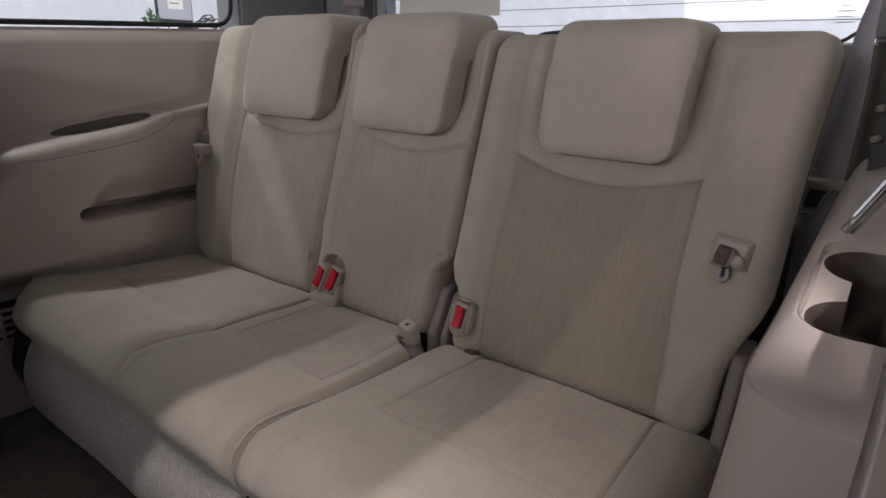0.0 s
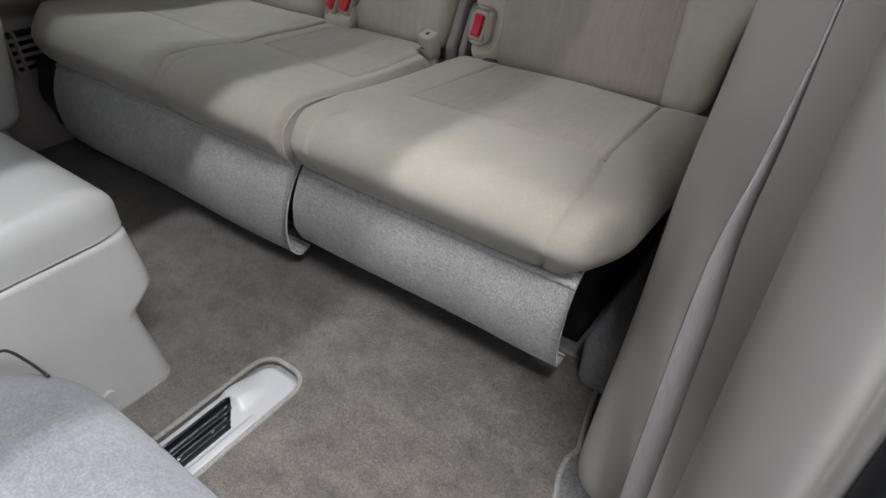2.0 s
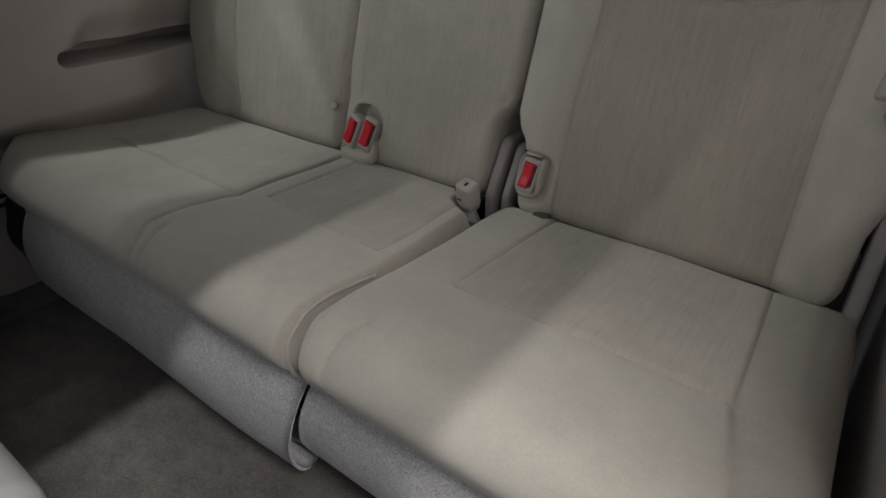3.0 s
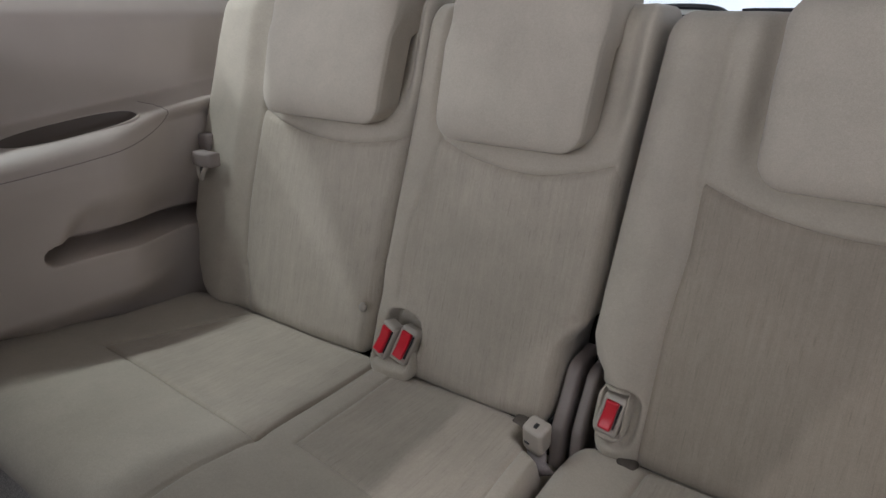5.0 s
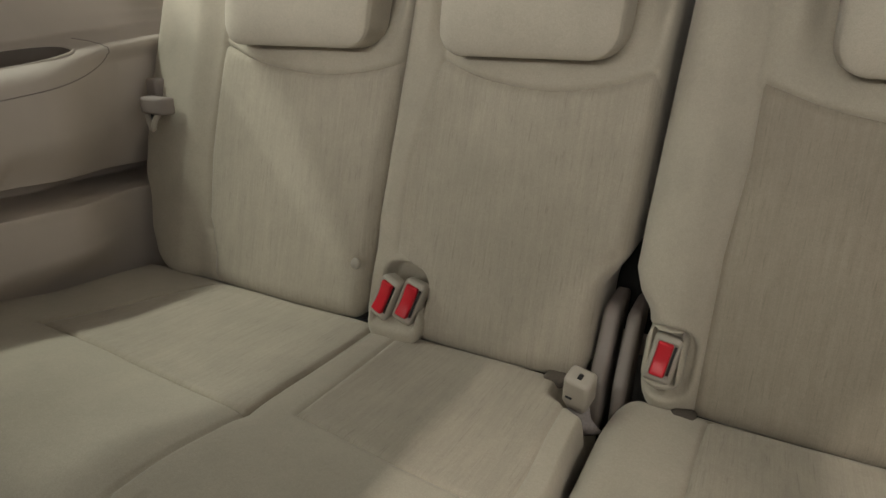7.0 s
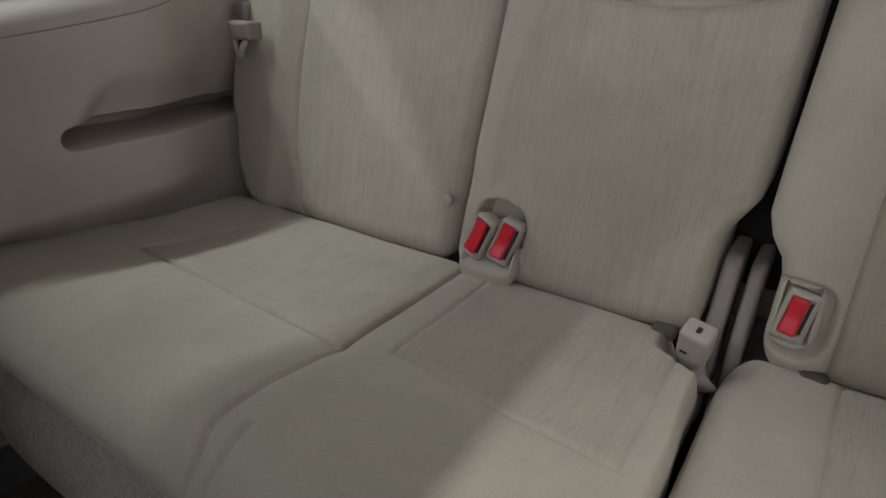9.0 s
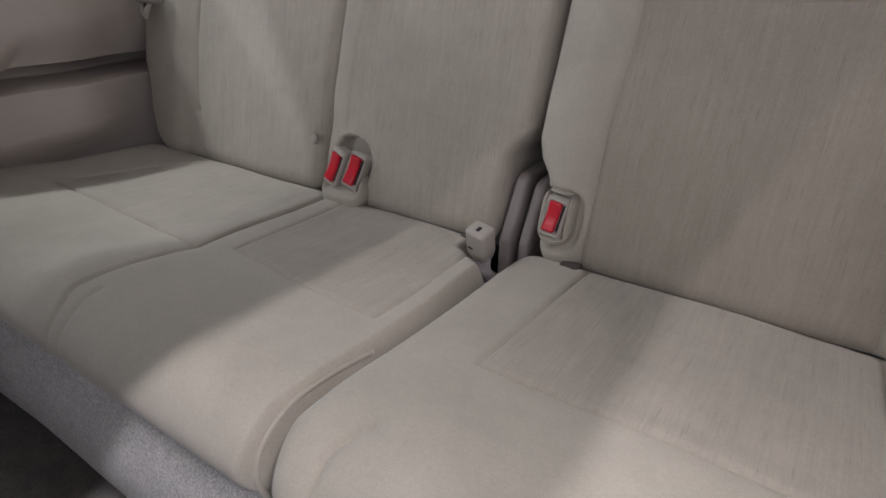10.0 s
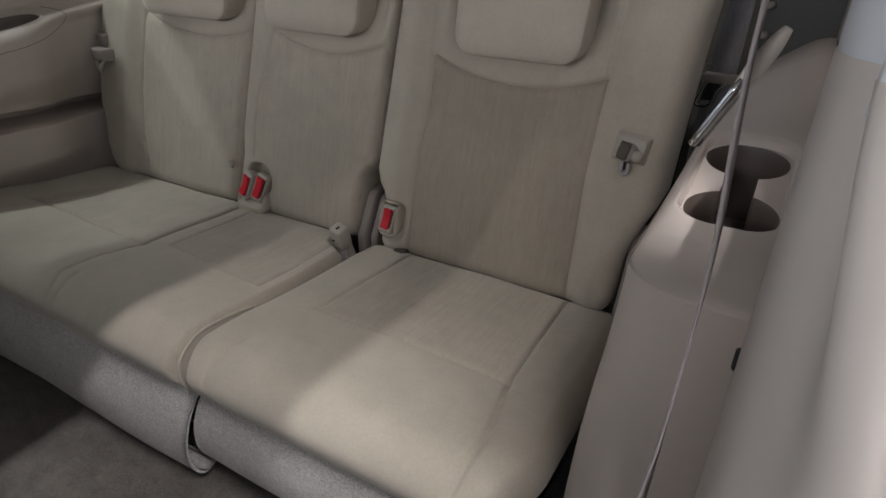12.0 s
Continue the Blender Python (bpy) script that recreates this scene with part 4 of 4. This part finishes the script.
jamb = thing("door_jamb", "pale beige plastic jamb of the open side door", "door jamb", "", "structure")
sheet("jamb_panel", np.array(rows), TRIM_PALE, jamb, "", True)
v, f = tube(seal, 0.013, 12)
mesh_object("door_seal", v, f, RUBBER, jamb, "black rubber door seal")
v, f = rbox((0.1705, 0.556, 0.536), (0.1747, 0.564, 0.550), 0.002, 0.002)
mesh_object("latch_slot", v, f, BLACK, jamb, "small dark slot at the edge of the jamb")
# opaque sheet added in place of the bluish glass above the jamb
upper = [[(x + 0.0006, y + 0.0015, z) for x, y, _ in rows[-1]] for z in np.linspace(0.712, 1.30, 12)]
sheet("upper_glass_sheet", np.array(upper), GLASS_GREY, jamb, "opaque blue-grey sheet in place of the glass above the jamb", True)
part("door_edge", plain_box((0.30, 0.40, -0.02), (0.36, 0.72, 0.70)), BLACK, jamb, "dark body edge behind the seal")
part("sill_plate", plain_box((0.09, -1.6, -0.02), (0.34, 0.46, 0.012)), BLACK, jamb, "black door sill")

# ---- pillars, body sides and windows ----
shell = thing("body_side", "beige trimmed body side above the seats", "body side", "", "structure")
for name, lo, hi, mat in (
        ("side_wall", (-1.42, -0.90, -0.012), (-1.345, 0.338, 0.768), TRIM),
        ("upper_rail", (-1.42, -2.2, 1.282), (-1.345, 1.75, 1.30), LINER),
        ("pillar", (-1.42, 1.26, 0.79), (-1.31, 1.56, 1.282), SLATE),
        ("pillar", (-1.42, 0.02, 0.802), (-1.345, 0.115, 1.282), TRIM),
        ("lower_side", (-1.42, 0.34, -0.012), (-1.345, 1.75, 0.770), TRIM),
        # dark panel added where the rear corner lies in shade
        ("corner_shade_panel", (-0.03, 1.50, 0.10), (0.124, 1.562, 0.768), CORNER_SHADE),
        ("near_wall", (0.205, 0.82, 0.52), (0.245, 1.75, 0.80), TRIM),
        ("near_pillar", (0.125, 1.44, 0.50), (0.204, 1.562, 1.30), TRIM),
        ("near_rail", (0.190, 0.70, 1.27), (0.245, 1.75, 1.30), TRIM),
        ("tail_panel", (-1.42, 1.60, -0.012), (0.245, 1.68, 0.775), TRIM),
        ("tail_pillar", (-1.42, 1.565, 0.775), (-1.11, 1.66, 1.30), SLATE),
        ("tail_pillar", (0.062, 1.565, 0.775), (0.245, 1.66, 1.30), SLATE),
        ("tail_header", (-1.108, 1.58, 1.16), (0.060, 1.66, 1.30), LINER),
        ("near_sill", (0.192, 0.56, 0.50), (0.250, 0.818, 0.690), TRIM_PALE),
        # unseen black panel, added to block low light from the front
        ("front_blocker", (-1.42, -0.95, -0.012), (0.20, -0.90, 0.95), BLACK)):
    bm = plain_box(lo, hi)
    bmesh.ops.bevel(bm, geom=list(bm.edges), offset=0.008, segments=2, affect="EDGES")
    part(name, bm, mat, shell)


def pane(name, corners, frame_r, label, mat=None, shade=False, corner_r=0.06):
    """A window pane with a black frame round it."""
    w = thing(name, label, "window", "", "structure")
    C = np.array(corners, float)
    ring = []
    for i in range(4):
        a, b, c = C[i - 1], C[i], C[(i + 1) % 4]
        p, q = b + (a - b) / np.linalg.norm(a - b) * corner_r, b + (c - b) / np.linalg.norm(c - b) * corner_r
        for t in np.linspace(0, 1, 9):
            ring.append((1 - t) ** 2 * p + 2 * t * (1 - t) * b + t ** 2 * q)
    v, f = tube(ring, frame_r, 8, True)
    mesh_object("window_frame", v, f, RUBBER, w, "black window surround")
    g = mesh_object("pane", C, [(0, 1, 2, 3)], mat or GLASS, w, "", "", False)
    g.visible_shadow = shade
    return w


pane("window_1", [(-1.335, 0.12, 0.771), (-1.335, 1.252, 0.811), (-1.335, 1.24, 1.282), (-1.335, 0.12, 1.282)], 0.006, "fixed quarter window in the far side")
# unseen opening, added so that light reaches the near column
pane("window_4", [(-1.335, -0.88, 0.800), (-1.335, 0.015, 0.800), (-1.335, 0.015, 1.282), (-1.335, -0.88, 1.282)], 0.006, "unseen window of the far sliding door, added to let light in")
# unseen pane; its tint is there to weaken light on the narrow seat
pane("window_3", [(0.225, 0.72, 0.80), (0.225, 1.30, 0.80), (0.225, 1.30, 1.27), (0.225, 0.72, 1.27)], 0.006, "unseen quarter window in the near side, tinted to weaken the light", TINTED, True)
rear = pane("window_2", [(-1.115, 1.61, 0.775), (0.066, 1.61, 0.765), (0.060, 1.61, 1.165), (-1.11, 1.61, 1.165)], 0.0035, "rear window with fine heater wires", None, False, 0.11)
for k in range(9):
    v, f = tube([(x, 1.606, 0.815 + 0.038 * k) for x in np.linspace(-1.09, 0.04, 12)], 0.0009, 5)
    mesh_object("heater_wire", v, f, MAUVE, rear)

# sticker in the lower corner of the rear window, and a paper label
lab = thing("window_label", "pale printed label stuck on the rear window", "label", at=(0.015, 1.604, 0.83))
for k, (w, x) in enumerate(((0.018, 0.015), (0.030, 0.015), (0.026, 0.013), (0.030, 0.016))):
    v, f = rbox((x - w / 2, 1.603, 0.838 - 0.0095 * k), (x + w / 2, 1.605, 0.8398 - 0.0095 * k), 0.0005, 0.01)
    mesh_object("text_bar", v, f, SCREEN, lab)
sticker = thing("window_sticker", "pale blue transparent sticker on the rear window", "sticker", at=(-0.86, 1.6, 0.85))
part("film", plain_box((-1.05, 1.602, 0.842), (-0.72, 1.604, 0.92)), PAPER, sticker)

# cowl of the rear wiper motor at the foot of the window
cowl = thing("wiper_cowl", "beige wiper motor cowl with black edge at the window", "cover", at=(-0.5, 1.56, 0.77))
v, f = rbox((-0.60, 1.555, 0.68), (-0.42, 1.605, 0.793), (0.045, 0.015, 0.045), 0.006)
mesh_object("shell", v, f, PAPER, cowl)
v, f = tube(curve_points([(-0.60, 1.55, 0.753), (-0.585, 1.55, 0.783), (-0.55, 1.55, 0.795), (-0.47, 1.55, 0.795), (-0.435, 1.55, 0.783), (-0.42, 1.55, 0.753)], 6), 0.005, 8)
mesh_object("edge", v, f, RUBBER, cowl, "black rubber edge")
v, f = rbox((-0.42, 1.58, 0.775), (-0.10, 1.60, 0.796), 0.004, 0.02)
mesh_object("wiper_ledge", v, f, BLACK, cowl, "black ledge")

# ---- belts ----
rear_belt = thing("seat_belt", "grey rear belt with a chrome tongue hanging by the pillar", "seat belt", "seat belts", at=(0.06, 1.40, 0.55))
pts = curve_points([(0.088, 1.40, 1.00), (0.074, 1.40, 0.88), (0.064, 1.395, 0.80), (0.062, 1.39, 0.70), (0.056, 1.382, 0.56), (0.052, 1.38, 0.40), (0.055, 1.37, 0.20)], 8)
swing = np.interp(pts[:, 2], [0.56, 0.70, 0.85], [5, 35, 72])
v, f = ribbon(pts, [(math.cos(radians(a)), -math.sin(radians(a)), 0.1) for a in swing], 0.046, 0.0016)
mesh_object("webbing", v, f, WEB_PALE, rear_belt)
v, f = rbox((0.024, 1.360, 0.544), (0.086, 1.382, 0.562), (0.006, 0.006, 0.007), 0.003)
mesh_object("tongue_grip", v, f, BUCKLE, rear_belt)
v, f = tube(curve_points([(0.030, 1.366, 0.560), (0.026, 1.366, 0.572), (0.036, 1.366, 0.576), (0.044, 1.368, 0.570)], 5), 0.002, 6)
mesh_object("web_guide", v, f, MAUVE, rear_belt)
outer = curve_points([(0.036, 1.362, 0.548), (0.031, 1.362, 0.530), (0.025, 1.362, 0.511), (0.030, 1.362, 0.505), (0.046, 1.362, 0.506), (0.052, 1.362, 0.516), (0.056, 1.362, 0.532), (0.068, 1.362, 0.548)], 5)
v, f = tube(outer, 0.0030, 8)
mesh_object("tongue", v, f, CHROME, rear_belt, "chrome tongue plate")
face = part("tongue_face", prism([(0.040, 1.0), (0.066, 1.0), (0.055, 0.984), (0.050, 0.968), (0.032, 0.966), (0.034, 0.982)], 0, 0.002), BLACK, rear_belt, "black tongue slot")
for vert in face.data.vertices:
    vert.co = (vert.co.x, 1.364 + vert.co.z, vert.co.y - 0.452)
for x, z in ((0.108, 0.679), (0.110, 0.637)):
    bolt = thing("trim_bolt", "round grey bolt head on the dark pillar", "bolt", "pillar bolts", at=(x, 1.30, z))
    part("head", disc((x, 1.300, z), (-0.3, -1, 0), 0.0058, 0.026, 20), MAUVE, bolt, "", True)
gap = thing("pillar_gap", "black gap beside the rear pillar trim", "gap", "", "structure")
part("gap_strip", plain_box((0.106, 1.308, 0.50), (0.204, 1.328, 0.72)), GAP_GREY, gap)

front_belt = thing("seat_belt", "grey second-row belt hanging edge-on beside the jamb", "seat belt", "seat belts", at=(0.14, 0.55, 0.3))
pts = curve_points([(0.165, 0.53, 1.22), (0.150, 0.54, 0.95), (0.141, 0.545, 0.74), (0.147, 0.530, 0.62), (0.146, 0.515, 0.53), (0.142, 0.510, 0.45), (0.137, 0.505, 0.38), (0.138, 0.50, 0.28), (0.139, 0.495, 0.18), (0.140, 0.49, 0.06), (0.140, 0.49, -0.01)], 8)
ang = np.interp(pts[:, 2], [0.0, 0.15, 0.30, 0.42, 0.52, 1.2], [24, 24, 20, 9, -1, -2])
head = [(np.sin(radians(a)), np.cos(radians(a)), 0.0) for a in ang]
v, f = ribbon(pts, head, 0.047, 0.0016)
mesh_object("webbing", v, f, WEB, front_belt)
T0, T1 = np.array((0.122, 0.570, 0.663)), np.array((0.155, 0.560, 0.732))
along = (T1 - T0) / np.linalg.norm(T1 - T0)
pts = np.array([T0 + along * t for t in np.linspace(0, 0.042, 6)])
v, f = ribbon(pts, [(0.3, 0.9, -0.2)] * 6, 0.010, 0.003)
mesh_object("tongue", v, f, CHROME, front_belt, "chrome tongue plate")
pts = np.array([T0 + along * t for t in np.linspace(0.036, 0.071, 14)])
n = len(pts)
rad = 0.0047 * np.sin(np.linspace(0.35, 2.85, n)) ** 0.6
v, f = tube(pts, 1.0, 12)
for i in range(n):
    v[i * 12:(i + 1) * 12] = pts[i] + (v[i * 12:(i + 1) * 12] - pts[i]) * rad[i]
mesh_object("tongue_grip", v, f, CREAM_GRIP, front_belt, "cream plastic tongue grip")

# upper belt bracket on the far rear pillar
far_belt = thing("seat_belt", "grey rear belt running from the far pillar bracket", "seat belt", "seat belts", at=(-1.12, 1.5, 0.9))
pts = curve_points([(-1.135, 1.50, 1.05), (-1.130, 1.50, 0.93), (-1.128, 1.49, 0.80), (-1.125, 1.47, 0.60)], 6)
v, f = ribbon(pts, [(1, 0.1, 0.1)] * len(pts), 0.046, 0.0016)
mesh_object("webbing", v, f, WEB, far_belt)
v, f = rbox((-1.16, 1.485, 0.865), (-1.10, 1.515, 0.90), 0.008, 0.004)
mesh_object("bracket", v, f, MAUVE, far_belt, "plastic belt bracket")

# ---- footwell: mat, rail cover, console, folded seat ----
SX0, SX1, SY = -0.366, -0.284, 0.446


def slot_arc(x0, x1, y, r, n=8):
    """Rounded end of a slot, from its left side to its right side."""
    left = [(x0 + r - r * math.cos(a), y - r + r * math.sin(a)) for a in np.linspace(0, math.pi / 2, n)]
    return left + [(x0 + x1 - px, py) for px, py in left[::-1]]


edge = [(-1.16, 0.640), (-0.60, 0.690), (-0.30, 0.700), (0.010, 0.702), (0.030, 0.690), (0.036, 0.672), (0.050, 0.60), (0.058, 0.565), (0.052, 0.545), (0.054, 0.52), (0.064, 0.49), (0.064, -0.9)]
edge += [(SX1, -0.9)] + slot_arc(SX0, SX1, SY, 0.030)[::-1] + [(SX0, -0.9)]
edge += [(-0.442, -0.9), (-0.442, 0.330), (-0.452, 0.344), (-0.475, 0.350), (-1.16, 0.350)]
mat = thing("floor_mat", "taupe pile carpet mat with a stitched binding", "floor mat", at=(-0.4, 0.5, -0.01))
part("mat_top", prism(edge, -0.0115, -0.001), CARPET, mat)
loops = [[p for p in edge[:12]], [(SX1, -0.4), (SX1, 0.1), (SX1, 0.3)] + slot_arc(SX0, SX1, SY, 0.030)[::-1] + [(SX0, 0.3), (SX0, -0.4)], [(-0.442, -0.4), (-0.442, 0.1), (-0.442, 0.330), (-0.452, 0.344), (-0.475, 0.350), (-0.9, 0.350)]]
for lp in loops:
    P = np.array([(x, y, 0.0) for x, y in lp])
    fine = np.concatenate([np.linspace(a, b, max(2, int(np.linalg.norm(b - a) / 0.006)), endpoint=False) for a, b in zip(P, P[1:])])
    v, f = tube(fine, 0.0034, 8)
    mesh_object("binding", v, f, BINDING, mat, "raised stitched edge binding")

rail = thing("seat_rail_cover", "white plastic seat rail cover set in the mat", "seat rail", at=(-0.325, 0.2, -0.012))
xs, ys = np.linspace(SX0 + 0.004, SX1 - 0.004, 50), np.linspace(-0.5, SY - 0.004, 420)
X, Y = np.meshgrid(xs, ys, indexing="ij")
inset = np.hypot(np.clip(np.abs(X - (SX0 + SX1) / 2) - 0.013, 0, 1), np.clip(Y - SY + 0.030, 0, 1))
Z = -0.0075 - 0.006 * smooth(inset, 0.018, 0.026)
Z += 0.010 * smooth(Y, 0.355, 0.368) * smooth(0.395 - Y, -0.02, 0.02) * smooth(-0.325 - X, -0.01, 0.012)      # raised lug beside the rail end
Z += 0.006 * smooth(0.372 - Y, 0, 0.02) * (smooth(-0.345 - X, 0, 0.006) + 0.6 * smooth(X, -0.307, -0.301))     # lips along the rail
P = np.stack([X, Y, Z], 2)
sheet("cover", P, WHITE_PLASTIC, rail, "", False, (0, 0, -0.004))
# the black rail: a lipped channel with a ridge in the middle and a slanted end
prof = curve_points([(-0.3470, -0.006), (-0.3465, 0.004), (-0.3430, 0.0045), (-0.3415, -0.004), (-0.3350, -0.006), (-0.3325, 0.000), (-0.3285, 0.000), (-0.3265, -0.006), (-0.3180, -0.006), (-0.3165, 0.001), (-0.3120, 0.001), (-0.3105, -0.007)], 4)
P = np.zeros((80, len(prof), 3))
for j, (x, z) in enumerate(prof):
    end = float(np.interp(x, [-0.347, -0.343, -0.330, -0.326, -0.310], [0.352, 0.362, 0.353, 0.347, 0.336]))
    P[:, j, 0], P[:, j, 1], P[:, j, 2] = x, np.linspace(-0.5, end, 80), z
sheet("rail_profile", P, RAIL_STEEL, rail, "black lipped steel rail", False, (0, 0, -0.003))
for x, y in ((-0.322, 0.318), (-0.338, 0.296), (-0.322, 0.270), (-0.336, 0.335)):
    part("rivet", disc((x, y, -0.006), (0, 0, 1), 0.003, 0.003, 12), CHROME, rail, "small bright rivet")

console = thing("centre_console", "cream plastic centre console box with a lid", "console", at=(-0.58, 0.1, -0.012))
v, f = rbox((-0.74, -0.5, -0.012), (-0.443, 0.366, 0.2288), (0.020, 0.020, 0.003), 0.005)
z = v[:, 2]
t = smooth(v[:, 1], 0.1, 0.36)
v[:, 1] += t * (-0.030 * smooth(0.150 - z, 0, 0.035) + 0.012 * smooth(0.12 - z, 0, 0.12) - 0.006 * smooth(z, 0.16, 0.23))
v[:, 0] -= 0.030 * smooth(z, 0.12, 0.23) * 0.15 * (v[:, 0] > -0.6)
mesh_object("body", v, f, CREAM, console)
v, f = rbox((-0.745, -0.5, 0.172), (-0.4475, 0.3605, 0.292), (0.022, 0.046, 0.036), 0.004)
v[:, 2] = np.maximum(v[:, 2], 0.2308)
mesh_object("lid", v, f, CREAM, console, "hinged cream lid")
part("gasket", plain_box((-0.735, -0.5, 0.225), (-0.458, 0.348, 0.2345)), BLACK, console, "dark joint below the lid")
part("screw_cap", disc((-0.442, 0.264, 0.031), (1, 0, 0), 0.008, 0.006, 20), CREAM, console, "round screw cap")

folded = thing("folded_seat", "second-row seat folded flat, its back covered in grey felt", "car seat", "second-row seats", at=(-0.1, -0.2, -0.012))
v, f = rbox((-0.432, -0.75, 0.06), (0.110, 0.230, 0.202), (0.075, 0.07, 0.055), 0.007)
v[:, 1] -= 0.035 * smooth(-0.30 - v[:, 0], 0, 0.13) ** 1.5 * smooth(v[:, 1], 0.0, 0.2)
for k in range(len(v)):
    v[k, 2] += 0.005 * noise.noise((v[k, 0] * 8, v[k, 1] * 8, 0.0)) + 0.002 * noise.noise((v[k, 0] * 30, v[k, 1] * 30, 5.0))
mesh_object("felt_back", v, f, FELT_BLUE, folded, "blue-grey felt seat back")
v, f = rbox((-0.30, -0.70, -0.012), (0.05, 0.14, 0.10), 0.02, 0.02)
mesh_object("seat_base", v, f, BLACK, folded)
arc = curve_points([(-0.432, 0.176, 0.176), (-0.405, 0.192, 0.196), (-0.372, 0.199, 0.196), (-0.345, 0.203, 0.190)], 6)
v, f = tube(arc, 0.0016, 8)
mesh_object("hinge_gap", v, f, BLACK, folded, "dark joint at the hinge")

second = thing("second_row_seat", "cream plastic backed second-row seat at the far side", "car seat", "second-row seats", at=(-1.2, 0.4, -0.012))
v, f = rbox((-1.29, 0.30, 0.158), (-0.985, 0.470, 0.74), (0.03, 0.03, 0.03), 0.008)
v[:, 1] += 0.20 * (v[:, 2] - 0.158)
mesh_object("back_shell", v, f, CREAM, second)
v, f = rbox((-1.30, 0.20, -0.012), (-1.03, 0.46, 0.148), 0.03, 0.01)
mesh_object("base_cover", v, f, TRIM, second)

# carpeted bulge between the narrow seat and the column
bulge = thing("wheel_arch", "grey carpeted wheel arch beside the narrow seat", "wheel arch", "", "structure")
v, f = rbox((0.004, 0.66, -0.012), (0.075, 1.20, 0.085), 0.02, 0.008)
mesh_object("carpet", v, f, CARPET_GREY, bulge)

# ---- seen through the far window ----
desk = thing("desk", "white workshop desk against the side wall", "desk", at=(-3.3, 2.0, -0.5))
part("desk_top", plain_box((-3.7, 1.0, 0.80), (-2.9, 3.4, 0.84)), WALL_WHITE, desk)
for x in (-3.66, -2.94):
    for y in (1.04, 3.36):
        part("leg", plain_box((x - 0.025, y - 0.025, -0.5), (x + 0.025, y + 0.025, 0.80)), WALL_WHITE, desk)
board = thing("notice_board", "pale grey display board with a sheet of paper on the desk", "board", at=(-3.3, 2.2, 0.84))
v, f = rbox((-3.315, 2.100, 0.842), (-3.290, 2.315, 1.24), 0.006, 0.03)
mesh_object("frame", v, f, BLACK, board, "dark frame edge")
part("panel", plain_box((-3.2895, 2.108, 0.93), (-3.287, 2.307, 1.23)), SCREEN, board)
part("sheet", plain_box((-3.2865, 2.165, 0.985), (-3.2845, 2.255, 1.16)), PAPER, board, "printed sheet of paper")
for k in range(5):
    part("text_bar", plain_box((-3.2842, 2.175, 1.10 - 0.022 * k), (-3.2836, 2.245 - 0.012 * (k % 3), 1.107 - 0.022 * k)), BINDING, board)
plant = thing("desk_plant", "small green plant in white pots on the workshop desk", "plant", at=(-3.25, 2.05, 0.84))
for y, r, z in ((2.10, 0.030, 0.895), (2.165, 0.026, 0.905)):
    part("pot", disc((-3.25, y, (0.84 + z) / 2), (0, 0, 1), r, z - 0.84, 20), WALL_WHITE, plant, "white pot", True)
stems = []
for k in range(14):
    lean, spin = random.uniform(0.2, 1.0), random.uniform(0, 6.28)
    tip = Vector((-3.25 + 0.05 * lean * math.cos(spin), 2.045 + 0.06 * lean * math.sin(spin), 0.90 + 0.07 * (1.1 - lean) + random.uniform(0, 0.02)))
    stems.append(tip)
bm = bmesh.new()
for tip in stems:
    for j in range(4):
        m = Matrix.Translation(Vector((-3.25, 2.05, 0.86)).lerp(tip, 0.55 + 0.15 * j)) @ Euler([random.uniform(0, 6) for _ in range(3)]).to_matrix().to_4x4()
        rim = [bm.verts.new(m @ Vector(p)) for p in ((0, -0.016, 0), (0.006, -0.004, 0.003), (0.005, 0.008, 0.002), (0, 0.018, -0.002), (-0.005, 0.008, 0.002), (-0.006, -0.004, 0.003))]
        bm.faces.new(rim)
part("leaves", bm, GREEN, plant)
cables = thing("cables", "black cables heaped on the workshop desk", "cable", at=(-3.25, 2.39, 0.84))
for k in range(5):
    pts = curve_points([(-3.25 + random.uniform(-0.05, 0.05), 2.31 + 0.03 * i + random.uniform(-0.02, 0.02), 0.865 + random.uniform(0, 0.10) * math.sin(0.5 + 0.4 * i)) for i in range(6)], 6)
    v, f = tube(pts, 0.0035, 6)
    mesh_object("cable", v, f, BLACK, cables)
